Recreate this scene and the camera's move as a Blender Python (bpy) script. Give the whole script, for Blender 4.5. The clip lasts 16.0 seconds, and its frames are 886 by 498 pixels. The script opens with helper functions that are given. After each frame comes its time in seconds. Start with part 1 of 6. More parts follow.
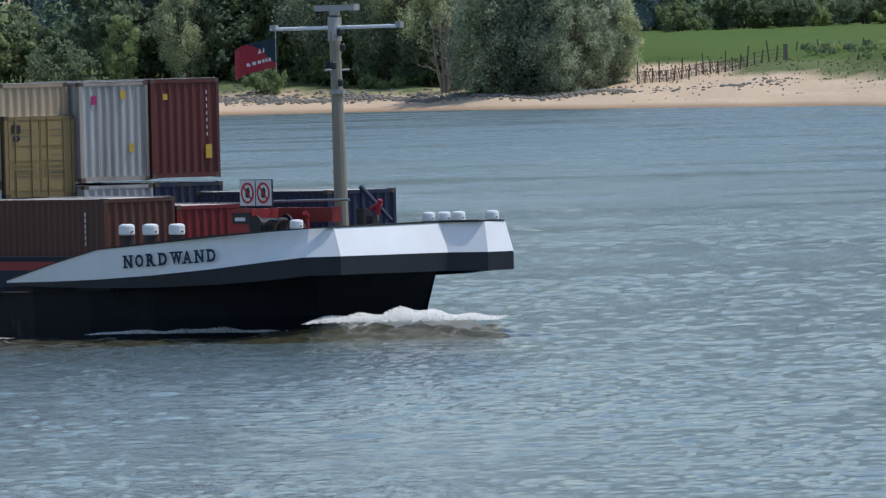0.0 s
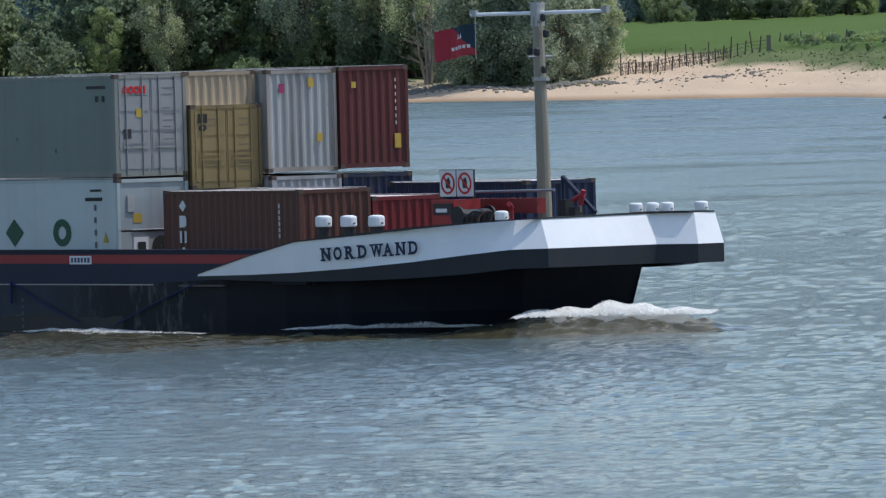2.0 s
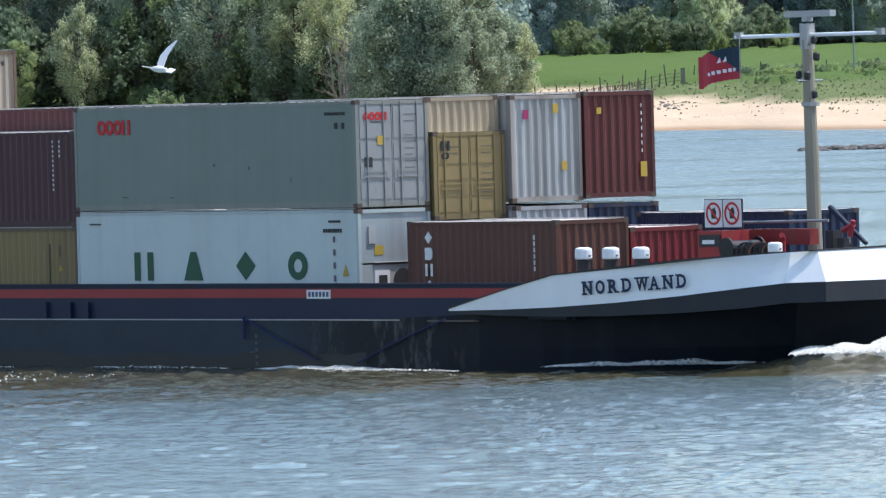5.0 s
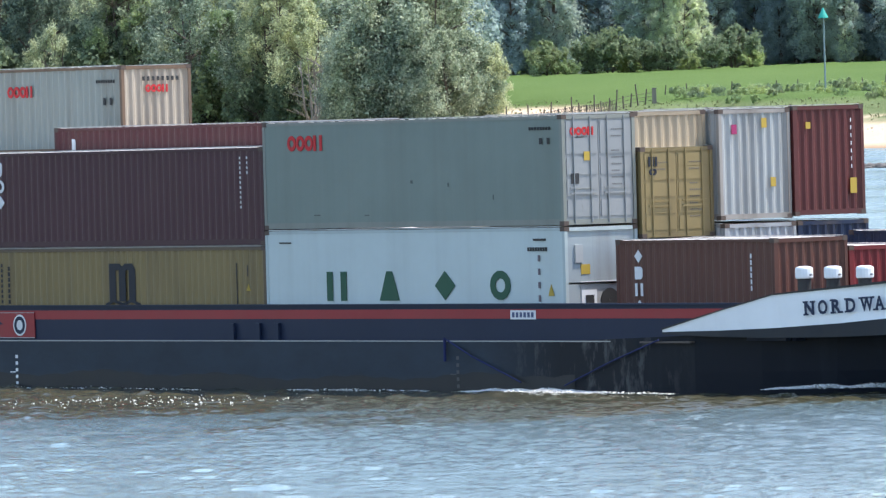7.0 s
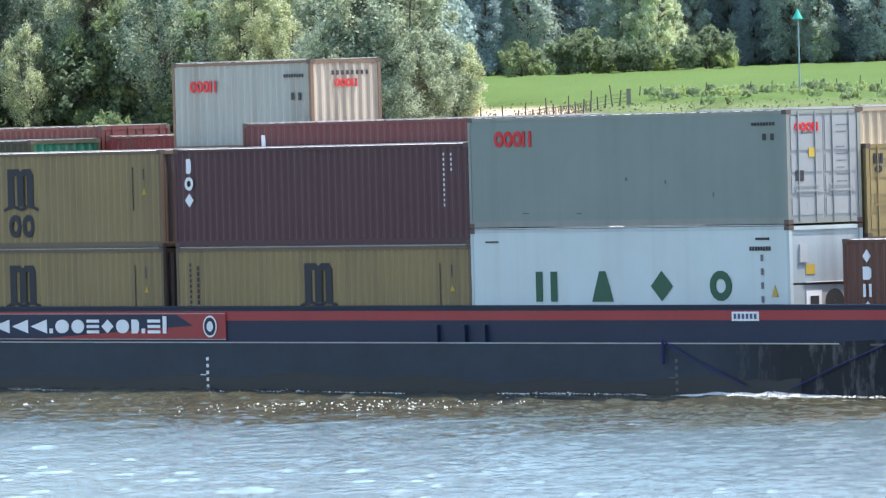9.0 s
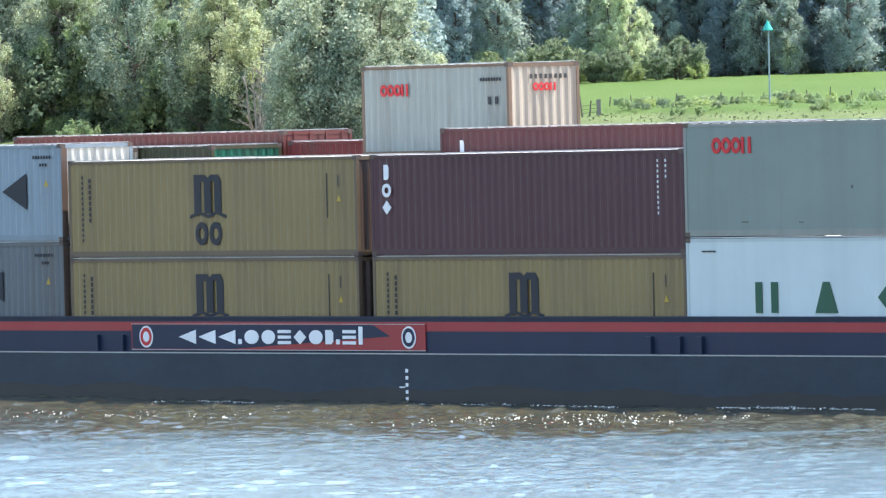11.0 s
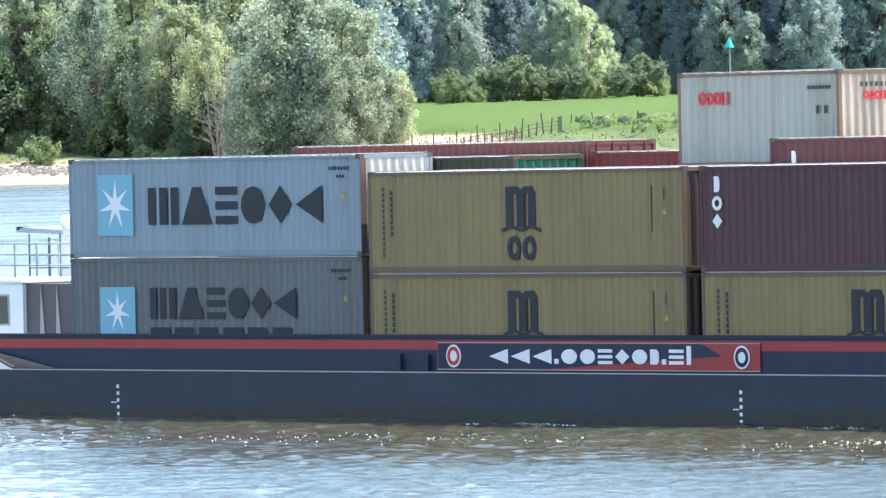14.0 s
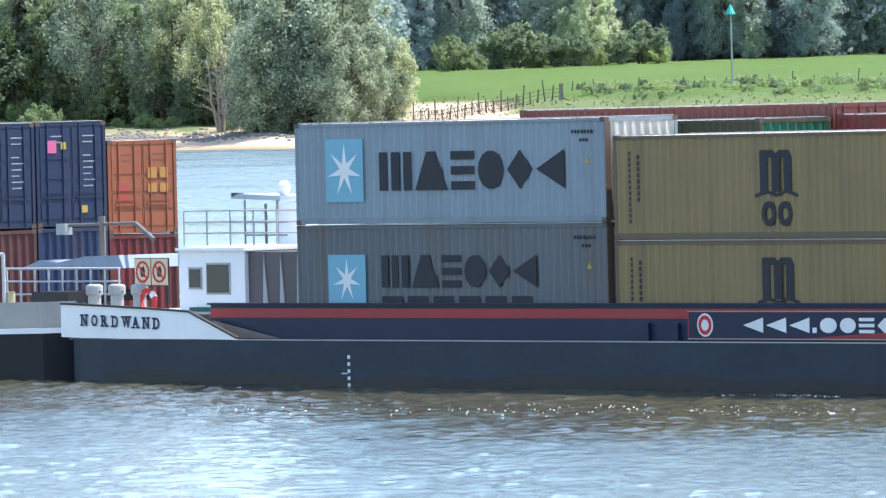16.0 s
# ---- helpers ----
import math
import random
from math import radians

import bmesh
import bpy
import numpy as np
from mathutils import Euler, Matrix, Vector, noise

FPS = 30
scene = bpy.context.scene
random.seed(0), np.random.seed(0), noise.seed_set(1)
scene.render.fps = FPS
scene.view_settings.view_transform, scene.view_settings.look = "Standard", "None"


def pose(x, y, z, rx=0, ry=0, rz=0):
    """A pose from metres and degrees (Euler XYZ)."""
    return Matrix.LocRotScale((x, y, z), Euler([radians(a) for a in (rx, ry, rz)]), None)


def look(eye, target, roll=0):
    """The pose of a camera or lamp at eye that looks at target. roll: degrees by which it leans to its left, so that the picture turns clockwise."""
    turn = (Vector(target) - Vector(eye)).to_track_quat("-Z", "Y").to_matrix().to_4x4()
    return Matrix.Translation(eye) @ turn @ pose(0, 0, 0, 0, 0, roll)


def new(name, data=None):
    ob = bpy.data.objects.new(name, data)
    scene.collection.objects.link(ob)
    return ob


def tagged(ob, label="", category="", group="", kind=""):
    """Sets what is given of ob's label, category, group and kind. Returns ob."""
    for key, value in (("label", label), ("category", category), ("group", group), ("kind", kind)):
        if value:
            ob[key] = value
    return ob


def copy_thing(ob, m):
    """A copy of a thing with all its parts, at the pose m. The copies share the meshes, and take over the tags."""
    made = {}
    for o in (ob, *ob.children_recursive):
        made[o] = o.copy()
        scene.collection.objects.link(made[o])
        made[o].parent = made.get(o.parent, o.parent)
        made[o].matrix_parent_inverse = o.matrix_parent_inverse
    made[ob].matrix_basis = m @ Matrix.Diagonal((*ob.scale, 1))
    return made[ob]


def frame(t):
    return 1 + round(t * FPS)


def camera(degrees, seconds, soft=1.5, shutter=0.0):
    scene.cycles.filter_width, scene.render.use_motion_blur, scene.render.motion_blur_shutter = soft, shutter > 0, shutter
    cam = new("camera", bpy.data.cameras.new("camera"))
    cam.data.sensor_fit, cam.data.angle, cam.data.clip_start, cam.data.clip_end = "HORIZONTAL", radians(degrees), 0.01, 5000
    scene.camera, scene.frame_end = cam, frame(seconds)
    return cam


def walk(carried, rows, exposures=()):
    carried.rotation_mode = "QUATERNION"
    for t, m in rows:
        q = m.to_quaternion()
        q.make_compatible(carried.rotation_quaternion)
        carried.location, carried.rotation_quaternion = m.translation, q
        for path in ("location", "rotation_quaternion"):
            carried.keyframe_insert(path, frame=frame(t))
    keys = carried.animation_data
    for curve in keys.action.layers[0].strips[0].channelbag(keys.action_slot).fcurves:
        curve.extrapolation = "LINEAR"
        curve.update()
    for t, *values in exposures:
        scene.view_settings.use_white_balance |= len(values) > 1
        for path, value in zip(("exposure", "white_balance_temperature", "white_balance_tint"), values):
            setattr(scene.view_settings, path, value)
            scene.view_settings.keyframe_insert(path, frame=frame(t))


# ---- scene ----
cam = camera(5.5346, 16.0, soft=1.3)
EYE = 8.65
SEEN = [(0.0, 2.1756, -1.4576, -1.7066), (0.5, 2.1959, -1.4933, -1.7956), (1.0, 2.1621, -1.517, -1.7847), (1.5, 2.1346, -1.5198, -1.796),
        (2.0, 2.0741, -1.5128, -1.7808), (2.5, 2.0023, -1.4956, -1.8229), (3.0, 1.8955, -1.4626, -1.8239), (3.5, 1.7961, -1.4199, -1.8284),
        (4.0, 1.7145, -1.3831, -1.834), (4.2, 1.683, -1.3700, -1.835), (6.5, 1.3254, -1.2382, -1.8071), (7.0, 1.3509, -1.2043, -1.8639),
        (7.5, 1.3116, -1.184, -1.8925), (8.0, 1.2739, -1.1811, -1.8742), (8.5, 1.2398, -1.1897, -1.8469), (9.0, 1.1901, -1.2046, -1.8163),
        (9.2, 1.1259, -1.2052, -1.8061), (11.5, 0.9707, -1.1134, -1.5992), (12.0, 0.9188, -1.076, -1.5499), (12.5, 0.8676, -1.0458, -1.4976),
        (13.0, 0.8195, -1.0327, -1.5235), (13.5, 0.7795, -1.0347, -1.5271), (14.0, 0.7514, -1.0491, -1.514), (14.5, 0.7735, -1.0786, -1.5011),
        (15.0, 0.8199, -1.1249, -1.5129), (15.5, 0.8247, -1.1887, -1.5821), (16.0, 0.767, -1.2523, -1.6465)]


def aim(yaw, pitch, roll):
    """The camera on its tripod, from degrees: turned to the left of north, raised, and leaning to its left."""
    y, p = radians(yaw), radians(pitch)
    ahead = Vector((-math.sin(y) * math.cos(p), math.cos(y) * math.cos(p), math.sin(p)))
    eye = Vector((0, 0, EYE))
    return look(eye, eye + ahead, roll)


walk(cam, [(t, aim(a, b, c)) for t, a, b, c in SEEN],
     exposures=[(0, -0.58, 6100, 12), (3.5, -0.14, 6170, 12), (6.5, 0.64, 6300, 12), (9.2, 1.06, 6360, 12), (11.5, 1.28, 6400, 12), (14.5, 1.28, 6360, 12), (16, 1.02, 6240, 12)])

# ---- world and sun ----
SUN_FROM = Vector((0.64, 0.17, 1.25)).normalized()
world = bpy.data.worlds.new("sky")
scene.world = world
world.use_nodes = True
wn = world.node_tree
sky = wn.nodes.new("ShaderNodeTexSky")
sky.sky_type, sky.sun_disc = "NISHITA", False
sky.sun_elevation = math.asin(SUN_FROM.z)
sky.sun_rotation = math.atan2(SUN_FROM.x, SUN_FROM.y)
sky.air_density, sky.dust_density, sky.ozone_density = 1.3, 1.0, 2.0
wn.nodes["Background"].inputs["Strength"].default_value = 0.20
wn.links.new(sky.outputs["Color"], wn.nodes["Background"].inputs["Color"])
sun_lamp = bpy.data.lights.new("sun", "SUN")
sun_lamp.energy, sun_lamp.angle, sun_lamp.color = 4.4, radians(0.55), (1.0, 0.95, 0.87)
new("sun", sun_lamp).matrix_basis = look(SUN_FROM * 100, (0, 0, 0))


# ---- materials ----
def material(name):
    m = bpy.data.materials.new(name)
    m.use_nodes = True
    n, l = m.node_tree.nodes, m.node_tree.links
    return m, n, l, n["Principled BSDF"]


def ramp(n, l, source, stops):
    r = n.new("ShaderNodeValToRGB")
    while len(r.color_ramp.elements) < len(stops):
        r.color_ramp.elements.new(0.5)
    for e, (p, c) in zip(r.color_ramp.elements, stops):
        e.position, e.color = p, (*c, 1) if len(c) == 3 else c
    l.new(source, r.inputs["Fac"])
    return r.outputs["Color"]


def texture(n, l, scale, detail=4.0, stretch=(1, 1, 1), rough=0.6, kind="ShaderNodeTexNoise"):
    c, m, t = n.new("ShaderNodeTexCoord"), n.new("ShaderNodeMapping"), n.new(kind)
    m.inputs["Scale"].default_value = stretch
    l.new(c.outputs["Object"], m.inputs["Vector"])
    l.new(m.outputs["Vector"], t.inputs["Vector"])
    t.inputs["Scale"].default_value = scale
    if kind == "ShaderNodeTexNoise":
        t.inputs["Detail"].default_value, t.inputs["Roughness"].default_value = detail, rough
        return t.outputs["Fac"]
    return t.outputs["Distance"]


def mix(n, l, a, b, fac, how="MIX"):
    m = n.new("ShaderNodeMix")
    m.data_type, m.blend_type = "RGBA", how
    for s, v in ((m.inputs[6], a), (m.inputs[7], b), (m.inputs[0], fac)):
        if hasattr(v, "is_output"):
            l.new(v, s)
        elif isinstance(v, (int, float)):
            s.default_value = v
        else:
            s.default_value = (*v, 1)
    return m.outputs[2]


def bumped(n, l, p, height, strength, distance):
    b = n.new("ShaderNodeBump")
    b.inputs["Strength"].default_value, b.inputs["Distance"].default_value = strength, distance
    l.new(height, b.inputs["Height"])
    l.new(b.outputs["Normal"], p.inputs["Normal"])


PAINTS = {}


def paint(color, wear=0.35, rough=0.5, dirt=(0.09, 0.065, 0.045), metal=0.0):
    """Weathered paint on steel: fading, streaks running down, and spots of rust."""
    key = (color, wear, rough, dirt)
    if key in PAINTS:
        return PAINTS[key]
    m, n, l, p = material("paint")
    fade = texture(n, l, 0.45, 5)
    base = mix(n, l, tuple(c * 0.76 for c in color), tuple(min(1, c * 1.0 + 0.006) for c in color), fade)
    streak = ramp(n, l, texture(n, l, 1.6, 6, (1, 1, 0.07)), [(0.46, (0, 0, 0)), (0.80, (wear, wear, wear))])
    base = mix(n, l, base, dirt, streak)
    spot = ramp(n, l, texture(n, l, 2.6, 8, (1, 1, 0.55), 0.7), [(0.66, (0, 0, 0)), (0.74, (wear * 1.5,) * 3)])
    base = mix(n, l, base, (0.085, 0.040, 0.024), spot)
    l.new(base, p.inputs["Base Color"])
    p.inputs["Roughness"].default_value, p.inputs["Metallic"].default_value, p.inputs["Specular IOR Level"].default_value = rough, metal, 0.35
    bumped(n, l, p, texture(n, l, 3.0, 3), 0.25, 0.02)
    PAINTS[key] = m
    return m


def plain(color, rough=0.6, metal=0.0):
    return paint(color, 0.12, rough, metal=metal)


WHITE, NAVY, BLACK = paint((0.90, 0.91, 0.92), 0.06, 0.35), paint((0.006, 0.016, 0.046), 0.04, 0.6), paint((0.005, 0.008, 0.014), 0.04, 0.5)


def hull_paint(color):
    """Dark hull paint, scraped to streaks and patches where the bow's shoulder rubs along quays."""
    m, n, l, p = material("hull_paint")
    c, sep = n.new("ShaderNodeTexCoord"), n.new("ShaderNodeSeparateXYZ")
    l.new(c.outputs["Object"], sep.inputs[0])
    a, b, both = n.new("ShaderNodeMapRange"), n.new("ShaderNodeMapRange"), n.new("ShaderNodeMath")
    a.inputs["From Min"].default_value, a.inputs["From Max"].default_value = 22.0, 25.0
    b.inputs["From Min"].default_value, b.inputs["From Max"].default_value = 30.0, 28.0
    l.new(sep.outputs["X"], a.inputs["Value"])
    l.new(sep.outputs["X"], b.inputs["Value"])
    both.operation = "MULTIPLY"
    l.new(a.outputs[0], both.inputs[0])
    l.new(b.outputs[0], both.inputs[1])
    streaks = ramp(n, l, texture(n, l, 2.2, 6, (1, 1, 0.35), 0.7), [(0.52, (0, 0, 0)), (0.62, (0.8, 0.8, 0.8))])
    worn = mix(n, l, (0, 0, 0), streaks, both.outputs[0])
    base = mix(n, l, tuple(k * 0.55 for k in color), tuple(k * 1.7 + 0.002 for k in color), texture(n, l, 0.6, 7, (1, 1, 2), 0.7))
    base = mix(n, l, base, (0.005, 0.008, 0.015), a.outputs[0])
    wipe = ramp(n, l, texture(n, l, 1.1, 5, (1, 1, 0.12)), [(0.55, (0, 0, 0)), (0.85, (0.25, 0.25, 0.25))])
    base = mix(n, l, base, (0.034, 0.046, 0.062), wipe)
    l.new(mix(n, l, base, (0.075, 0.078, 0.08), worn), p.inputs["Base Color"])
    p.inputs["Roughness"].default_value, p.inputs["Specular IOR Level"].default_value = 0.5, 0.16
    bumped(n, l, p, texture(n, l, 0.9, 3), 0.3, 0.03)
    return m


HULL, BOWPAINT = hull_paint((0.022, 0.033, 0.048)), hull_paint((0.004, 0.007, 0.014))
STRIPE, STEEL, DARK = paint((0.32, 0.024, 0.030), 0.12, 0.5), plain((0.35, 0.36, 0.37), 0.4, 0.6), plain((0.03, 0.03, 0.032))
RUST, GREY, SIGNRED = paint((0.16, 0.075, 0.045), 0.6, 0.75), paint((0.42, 0.42, 0.41), 0.25), plain((0.55, 0.03, 0.03))
DECK = paint((0.12, 0.10, 0.09), 0.4, 0.7)


def glass_material():
    m, n, l, p = material("window_glass")
    p.inputs["Base Color"].default_value = (0.02, 0.03, 0.03, 1)
    p.inputs["Roughness"].default_value, p.inputs["IOR"].default_value = 0.05, 1.5
    return m


GLASS = glass_material()


def churned_material():
    """Water stirred up along the hull, brown with silt and darkened to stand for the hull's reflection."""
    m, n, l, p = material("churned_water")
    silt = texture(n, l, 0.25, 5, (1, 0.5, 1))
    l.new(mix(n, l, (0.036, 0.035, 0.021), (0.074, 0.070, 0.041), silt), p.inputs["Base Color"])
    p.inputs["Roughness"].default_value, p.inputs["IOR"].default_value = 0.05, 1.33
    bumped(n, l, p, texture(n, l, 3.2, 5, (1, 0.7, 1), 0.6), 0.5, 0.06)
    return m


def water_material():
    m, n, l, p = material("river_water")
    silt = texture(n, l, 0.03, 3, (1, 0.35, 1))
    l.new(mix(n, l, (0.098, 0.140, 0.148), (0.124, 0.168, 0.172), silt), p.inputs["Base Color"])
    calm = ramp(n, l, texture(n, l, 0.12, 4, (0.5, 1, 1)), [(0.3, (0.04, 0.04, 0.04)), (0.7, (0.09, 0.09, 0.09))])
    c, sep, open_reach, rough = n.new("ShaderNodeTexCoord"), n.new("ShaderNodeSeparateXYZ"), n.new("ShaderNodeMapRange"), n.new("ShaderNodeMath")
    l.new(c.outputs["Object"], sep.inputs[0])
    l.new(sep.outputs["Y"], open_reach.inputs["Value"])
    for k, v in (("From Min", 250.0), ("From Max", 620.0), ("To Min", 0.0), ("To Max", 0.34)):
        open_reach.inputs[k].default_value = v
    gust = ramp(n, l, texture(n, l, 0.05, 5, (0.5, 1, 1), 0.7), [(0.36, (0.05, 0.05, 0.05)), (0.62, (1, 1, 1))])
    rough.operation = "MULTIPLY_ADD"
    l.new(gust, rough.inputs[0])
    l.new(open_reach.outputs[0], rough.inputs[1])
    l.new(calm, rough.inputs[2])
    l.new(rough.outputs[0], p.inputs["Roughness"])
    p.inputs["IOR"].default_value = 1.33
    bumped(n, l, p, texture(n, l, 2.6, 6, (1.0, 0.6, 1), 0.64), 1.0, 0.078)
    return m


def ground_material():
    """Sand at the water's edge, rough grass above it, and a mown field behind."""
    m, n, l, p = material("river_bank")
    geo, sep = n.new("ShaderNodeNewGeometry"), n.new("ShaderNodeSeparateXYZ")
    l.new(geo.outputs["Position"], sep.inputs[0])
    ragged, add = texture(n, l, 0.10, 6, (1, 0.5, 1)), n.new("ShaderNodeMath")
    add.operation = "MULTIPLY_ADD"
    l.new(ragged, add.inputs[0])
    add.inputs[1].default_value = 2.6
    side, less, span = n.new("ShaderNodeMapRange"), n.new("ShaderNodeMath"), n.new("ShaderNodeMath")
    for k, v in (("From Min", -40.0), ("From Max", 10.0)):
        side.inputs[k].default_value = v
    l.new(sep.outputs["X"], side.inputs["Value"])
    bare = ramp(n, l, side.outputs[0], [(0.30, (0, 0, 0)), (0.46, (0.6, 0.6, 0.6)), (0.56, (0.55, 0.55, 0.55)), (0.88, (0.125, 0.125, 0.125))])
    span.operation = "MULTIPLY_ADD"
    l.new(bare, span.inputs[0])
    span.inputs[1].default_value, span.inputs[2].default_value = 4.0, -0.5
    less.operation = "SUBTRACT"
    l.new(sep.outputs["Z"], less.inputs[0])
    l.new(span.outputs[0], less.inputs[1])
    l.new(less.outputs[0], add.inputs[2])
    grains = texture(n, l, 1.5, 8, rough=0.75)
    sand = mix(n, l, (0.52, 0.385, 0.265), (0.66, 0.52, 0.37), grains)
    wet = ramp(n, l, sep.outputs["Z"], [(0.06, (0.60, 0.53, 0.47)), (0.4, (1, 1, 1))])
    sand = mix(n, l, sand, wet, 1.0, "MULTIPLY")
    field = mix(n, l, (0.074, 0.122, 0.034), (0.112, 0.166, 0.050), texture(n, l, 0.05, 6, (1, 0.25, 1)))
    tuft = mix(n, l, (0.085, 0.125, 0.045), (0.19, 0.215, 0.10), texture(n, l, 0.7, 8, (1, 0.5, 1), 0.75))
    step = n.new("ShaderNodeMapRange")
    step.inputs["From Min"].default_value, step.inputs["From Max"].default_value = 3.0, 3.7
    l.new(add.outputs[0], step.inputs["Value"])
    mown = n.new("ShaderNodeMapRange")
    mown.inputs["From Min"].default_value, mown.inputs["From Max"].default_value = 3.9, 4.4
    raised = n.new("ShaderNodeMath")
    raised.operation = "ADD"
    l.new(sep.outputs["Z"], raised.inputs[0])
    l.new(ragged, raised.inputs[1])
    l.new(raised.outputs[0], mown.inputs["Value"])
    east, both = n.new("ShaderNodeMapRange"), n.new("ShaderNodeMath")
    east.inputs["From Min"].default_value, east.inputs["From Max"].default_value = -55.0, -40.0
    l.new(sep.outputs["X"], east.inputs["Value"])
    both.operation = "MULTIPLY"
    l.new(east.outputs[0], both.inputs[0])
    l.new(mown.outputs[0], both.inputs[1])
    l.new(mix(n, l, mix(n, l, sand, tuft, step.outputs[0]), field, both.outputs[0]), p.inputs["Base Color"])
    p.inputs["Roughness"].default_value, p.inputs["Specular IOR Level"].default_value = 0.95, 0.05
    bumped(n, l, p, grains, 0.8, 0.25)
    return m


def leaf_material(name, dark, light, shine=0.5):
    m, n, l, p = material(name)
    geo = n.new("ShaderNodeNewGeometry")
    info = n.new("ShaderNodeObjectInfo")
    tone = ramp(n, l, info.outputs["Random"], [(0.0, (0.72, 0.78, 0.80)), (0.5, (1.0, 1.0, 1.0)), (1.0, (1.30, 1.22, 1.0))])
    col = mix(n, l, mix(n, l, dark, light, geo.outputs["Random Per Island"]), tone, 1.0, "MULTIPLY")
    l.new(col, p.inputs["Base Color"])
    p.inputs["Roughness"].default_value, p.inputs["Specular IOR Level"].default_value = shine, 0.2
    t, add = n.new("ShaderNodeBsdfTranslucent"), n.new("ShaderNodeMixShader")
    l.new(col, t.inputs["Color"])
    add.inputs[0].default_value = 0.58
    l.new(p.outputs[0], add.inputs[1])
    l.new(t.outputs[0], add.inputs[2])
    l.new(add.outputs[0], n["Material Output"].inputs["Surface"])
    return m


# Far leaves are pale blue: distance haze is put into their colour.
LEAF_HAZED = leaf_material("hazed_leaves", (0.275, 0.360, 0.390), (0.430, 0.520, 0.510), 0.7)
LEAF_BANK = leaf_material("bank_leaves", (0.125, 0.165, 0.130), (0.28, 0.34, 0.24), 0.7)
LEAF_OLIVE = leaf_material("olive_leaves", (0.23, 0.28, 0.19), (0.50, 0.56, 0.38), 0.7)
LEAF_SHRUB = leaf_material("shrub_leaves", (0.15, 0.20, 0.125), (0.32, 0.39, 0.23), 0.7)
LEAF_SILVER = leaf_material("silver_leaves", (0.19, 0.24, 0.150), (0.64, 0.70, 0.51), 0.6)
LEAF_FRESH = leaf_material("fresh_leaves", (0.20, 0.275, 0.13), (0.48, 0.57, 0.28), 0.7)
LEAF_LIGHT = leaf_material("light_leaves", (0.40, 0.47, 0.36), (0.70, 0.78, 0.56), 0.7)
LEAF_MEADOW = leaf_material("meadow_grass", (0.20, 0.23, 0.10), (0.36, 0.37, 0.21), 0.8)
BARK = paint((0.13, 0.105, 0.085), 0.3, 0.9)
STONE = paint((0.235, 0.215, 0.185), 0.3, 0.85)
WOOD = paint((0.11, 0.095, 0.08), 0.3, 0.85)


def foam_material():
    m, n, l, p = material("foam")
    l.new(mix(n, l, (0.90, 0.90, 0.88), (0.97, 0.97, 0.95), texture(n, l, 4.0, 6)), p.inputs["Base Color"])
    p.inputs["Roughness"].default_value = 0.7
    t, add = n.new("ShaderNodeBsdfTranslucent"), n.new("ShaderNodeMixShader")
    t.inputs["Color"].default_value = (0.95, 0.95, 0.92, 1)
    add.inputs[0].default_value = 0.6
    l.new(p.outputs[0], add.inputs[1])
    l.new(t.outputs[0], add.inputs[2])
    l.new(add.outputs[0], n["Material Output"].inputs["Surface"])
    return m


FOAM = foam_material()


# ---- building helpers ----
def part(name, bm, mat, parent=None, label=""):
    me = bpy.data.meshes.new(name)
    bm.to_mesh(me)
    bm.free()
    me.materials.append(mat)
    ob = new(name, me)
    ob.parent = parent
    return tagged(ob, label)


def shared(name, me, parent, m):
    ob = new(name, me)
    ob.parent, ob.matrix_basis = parent, m
    return ob


def thing(name, label, category, group="", kind=""):
    return tagged(new(name), label, category, group, kind)


def box(bm, x0, x1, y0, y1, z0, z1):
    vs = [bm.verts.new((x, y, z)) for x in (x0, x1) for y in (y0, y1) for z in (z0, z1)]
    for f in ((0, 1, 3, 2), (4, 6, 7, 5), (0, 4, 5, 1), (2, 3, 7, 6), (0, 2, 6, 4), (1, 5, 7, 3)):
        bm.faces.new([vs[i] for i in f])
    return bm


def boxes(*rows):
    bm = bmesh.new()
    for r in rows:
        box(bm, *r)
    return bm


def tube(bm, a, b, r0, r1=None, sides=8):
    """A tapered round bar from a to b."""
    a, b, r1 = Vector(a), Vector(b), r0 if r1 is None else r1
    q = (b - a).to_track_quat("Z", "Y")
    rings = [[bm.verts.new(c + q @ Vector((r * math.cos(i * math.tau / sides), r * math.sin(i * math.tau / sides), 0))) for i in range(sides)]
             for c, r in ((a, r0), (b, r1))]
    for i in range(sides):
        j = (i + 1) % sides
        bm.faces.new((rings[0][i], rings[0][j], rings[1][j], rings[1][i]))
    bm.faces.new(rings[0][::-1])
    bm.faces.new(rings[1])
    return bm


def tubes(*rows, sides=8):
    bm = bmesh.new()
    for r in rows:
        tube(bm, *r, sides=sides)
    return bm


def lathe(rows, sides=16):
    """A body turned about z, from (radius, height) rows."""
    bm = bmesh.new()
    rings = [[bm.verts.new((r * math.cos(i * math.tau / sides), r * math.sin(i * math.tau / sides), z)) for i in range(sides)] for r, z in rows]
    for a, b in zip(rings, rings[1:]):
        for i in range(sides):
            j = (i + 1) % sides
            bm.faces.new((a[i], a[j], b[j], b[i]))
    bm.faces.new(rings[0][::-1])
    bm.faces.new(rings[-1])
    return bm


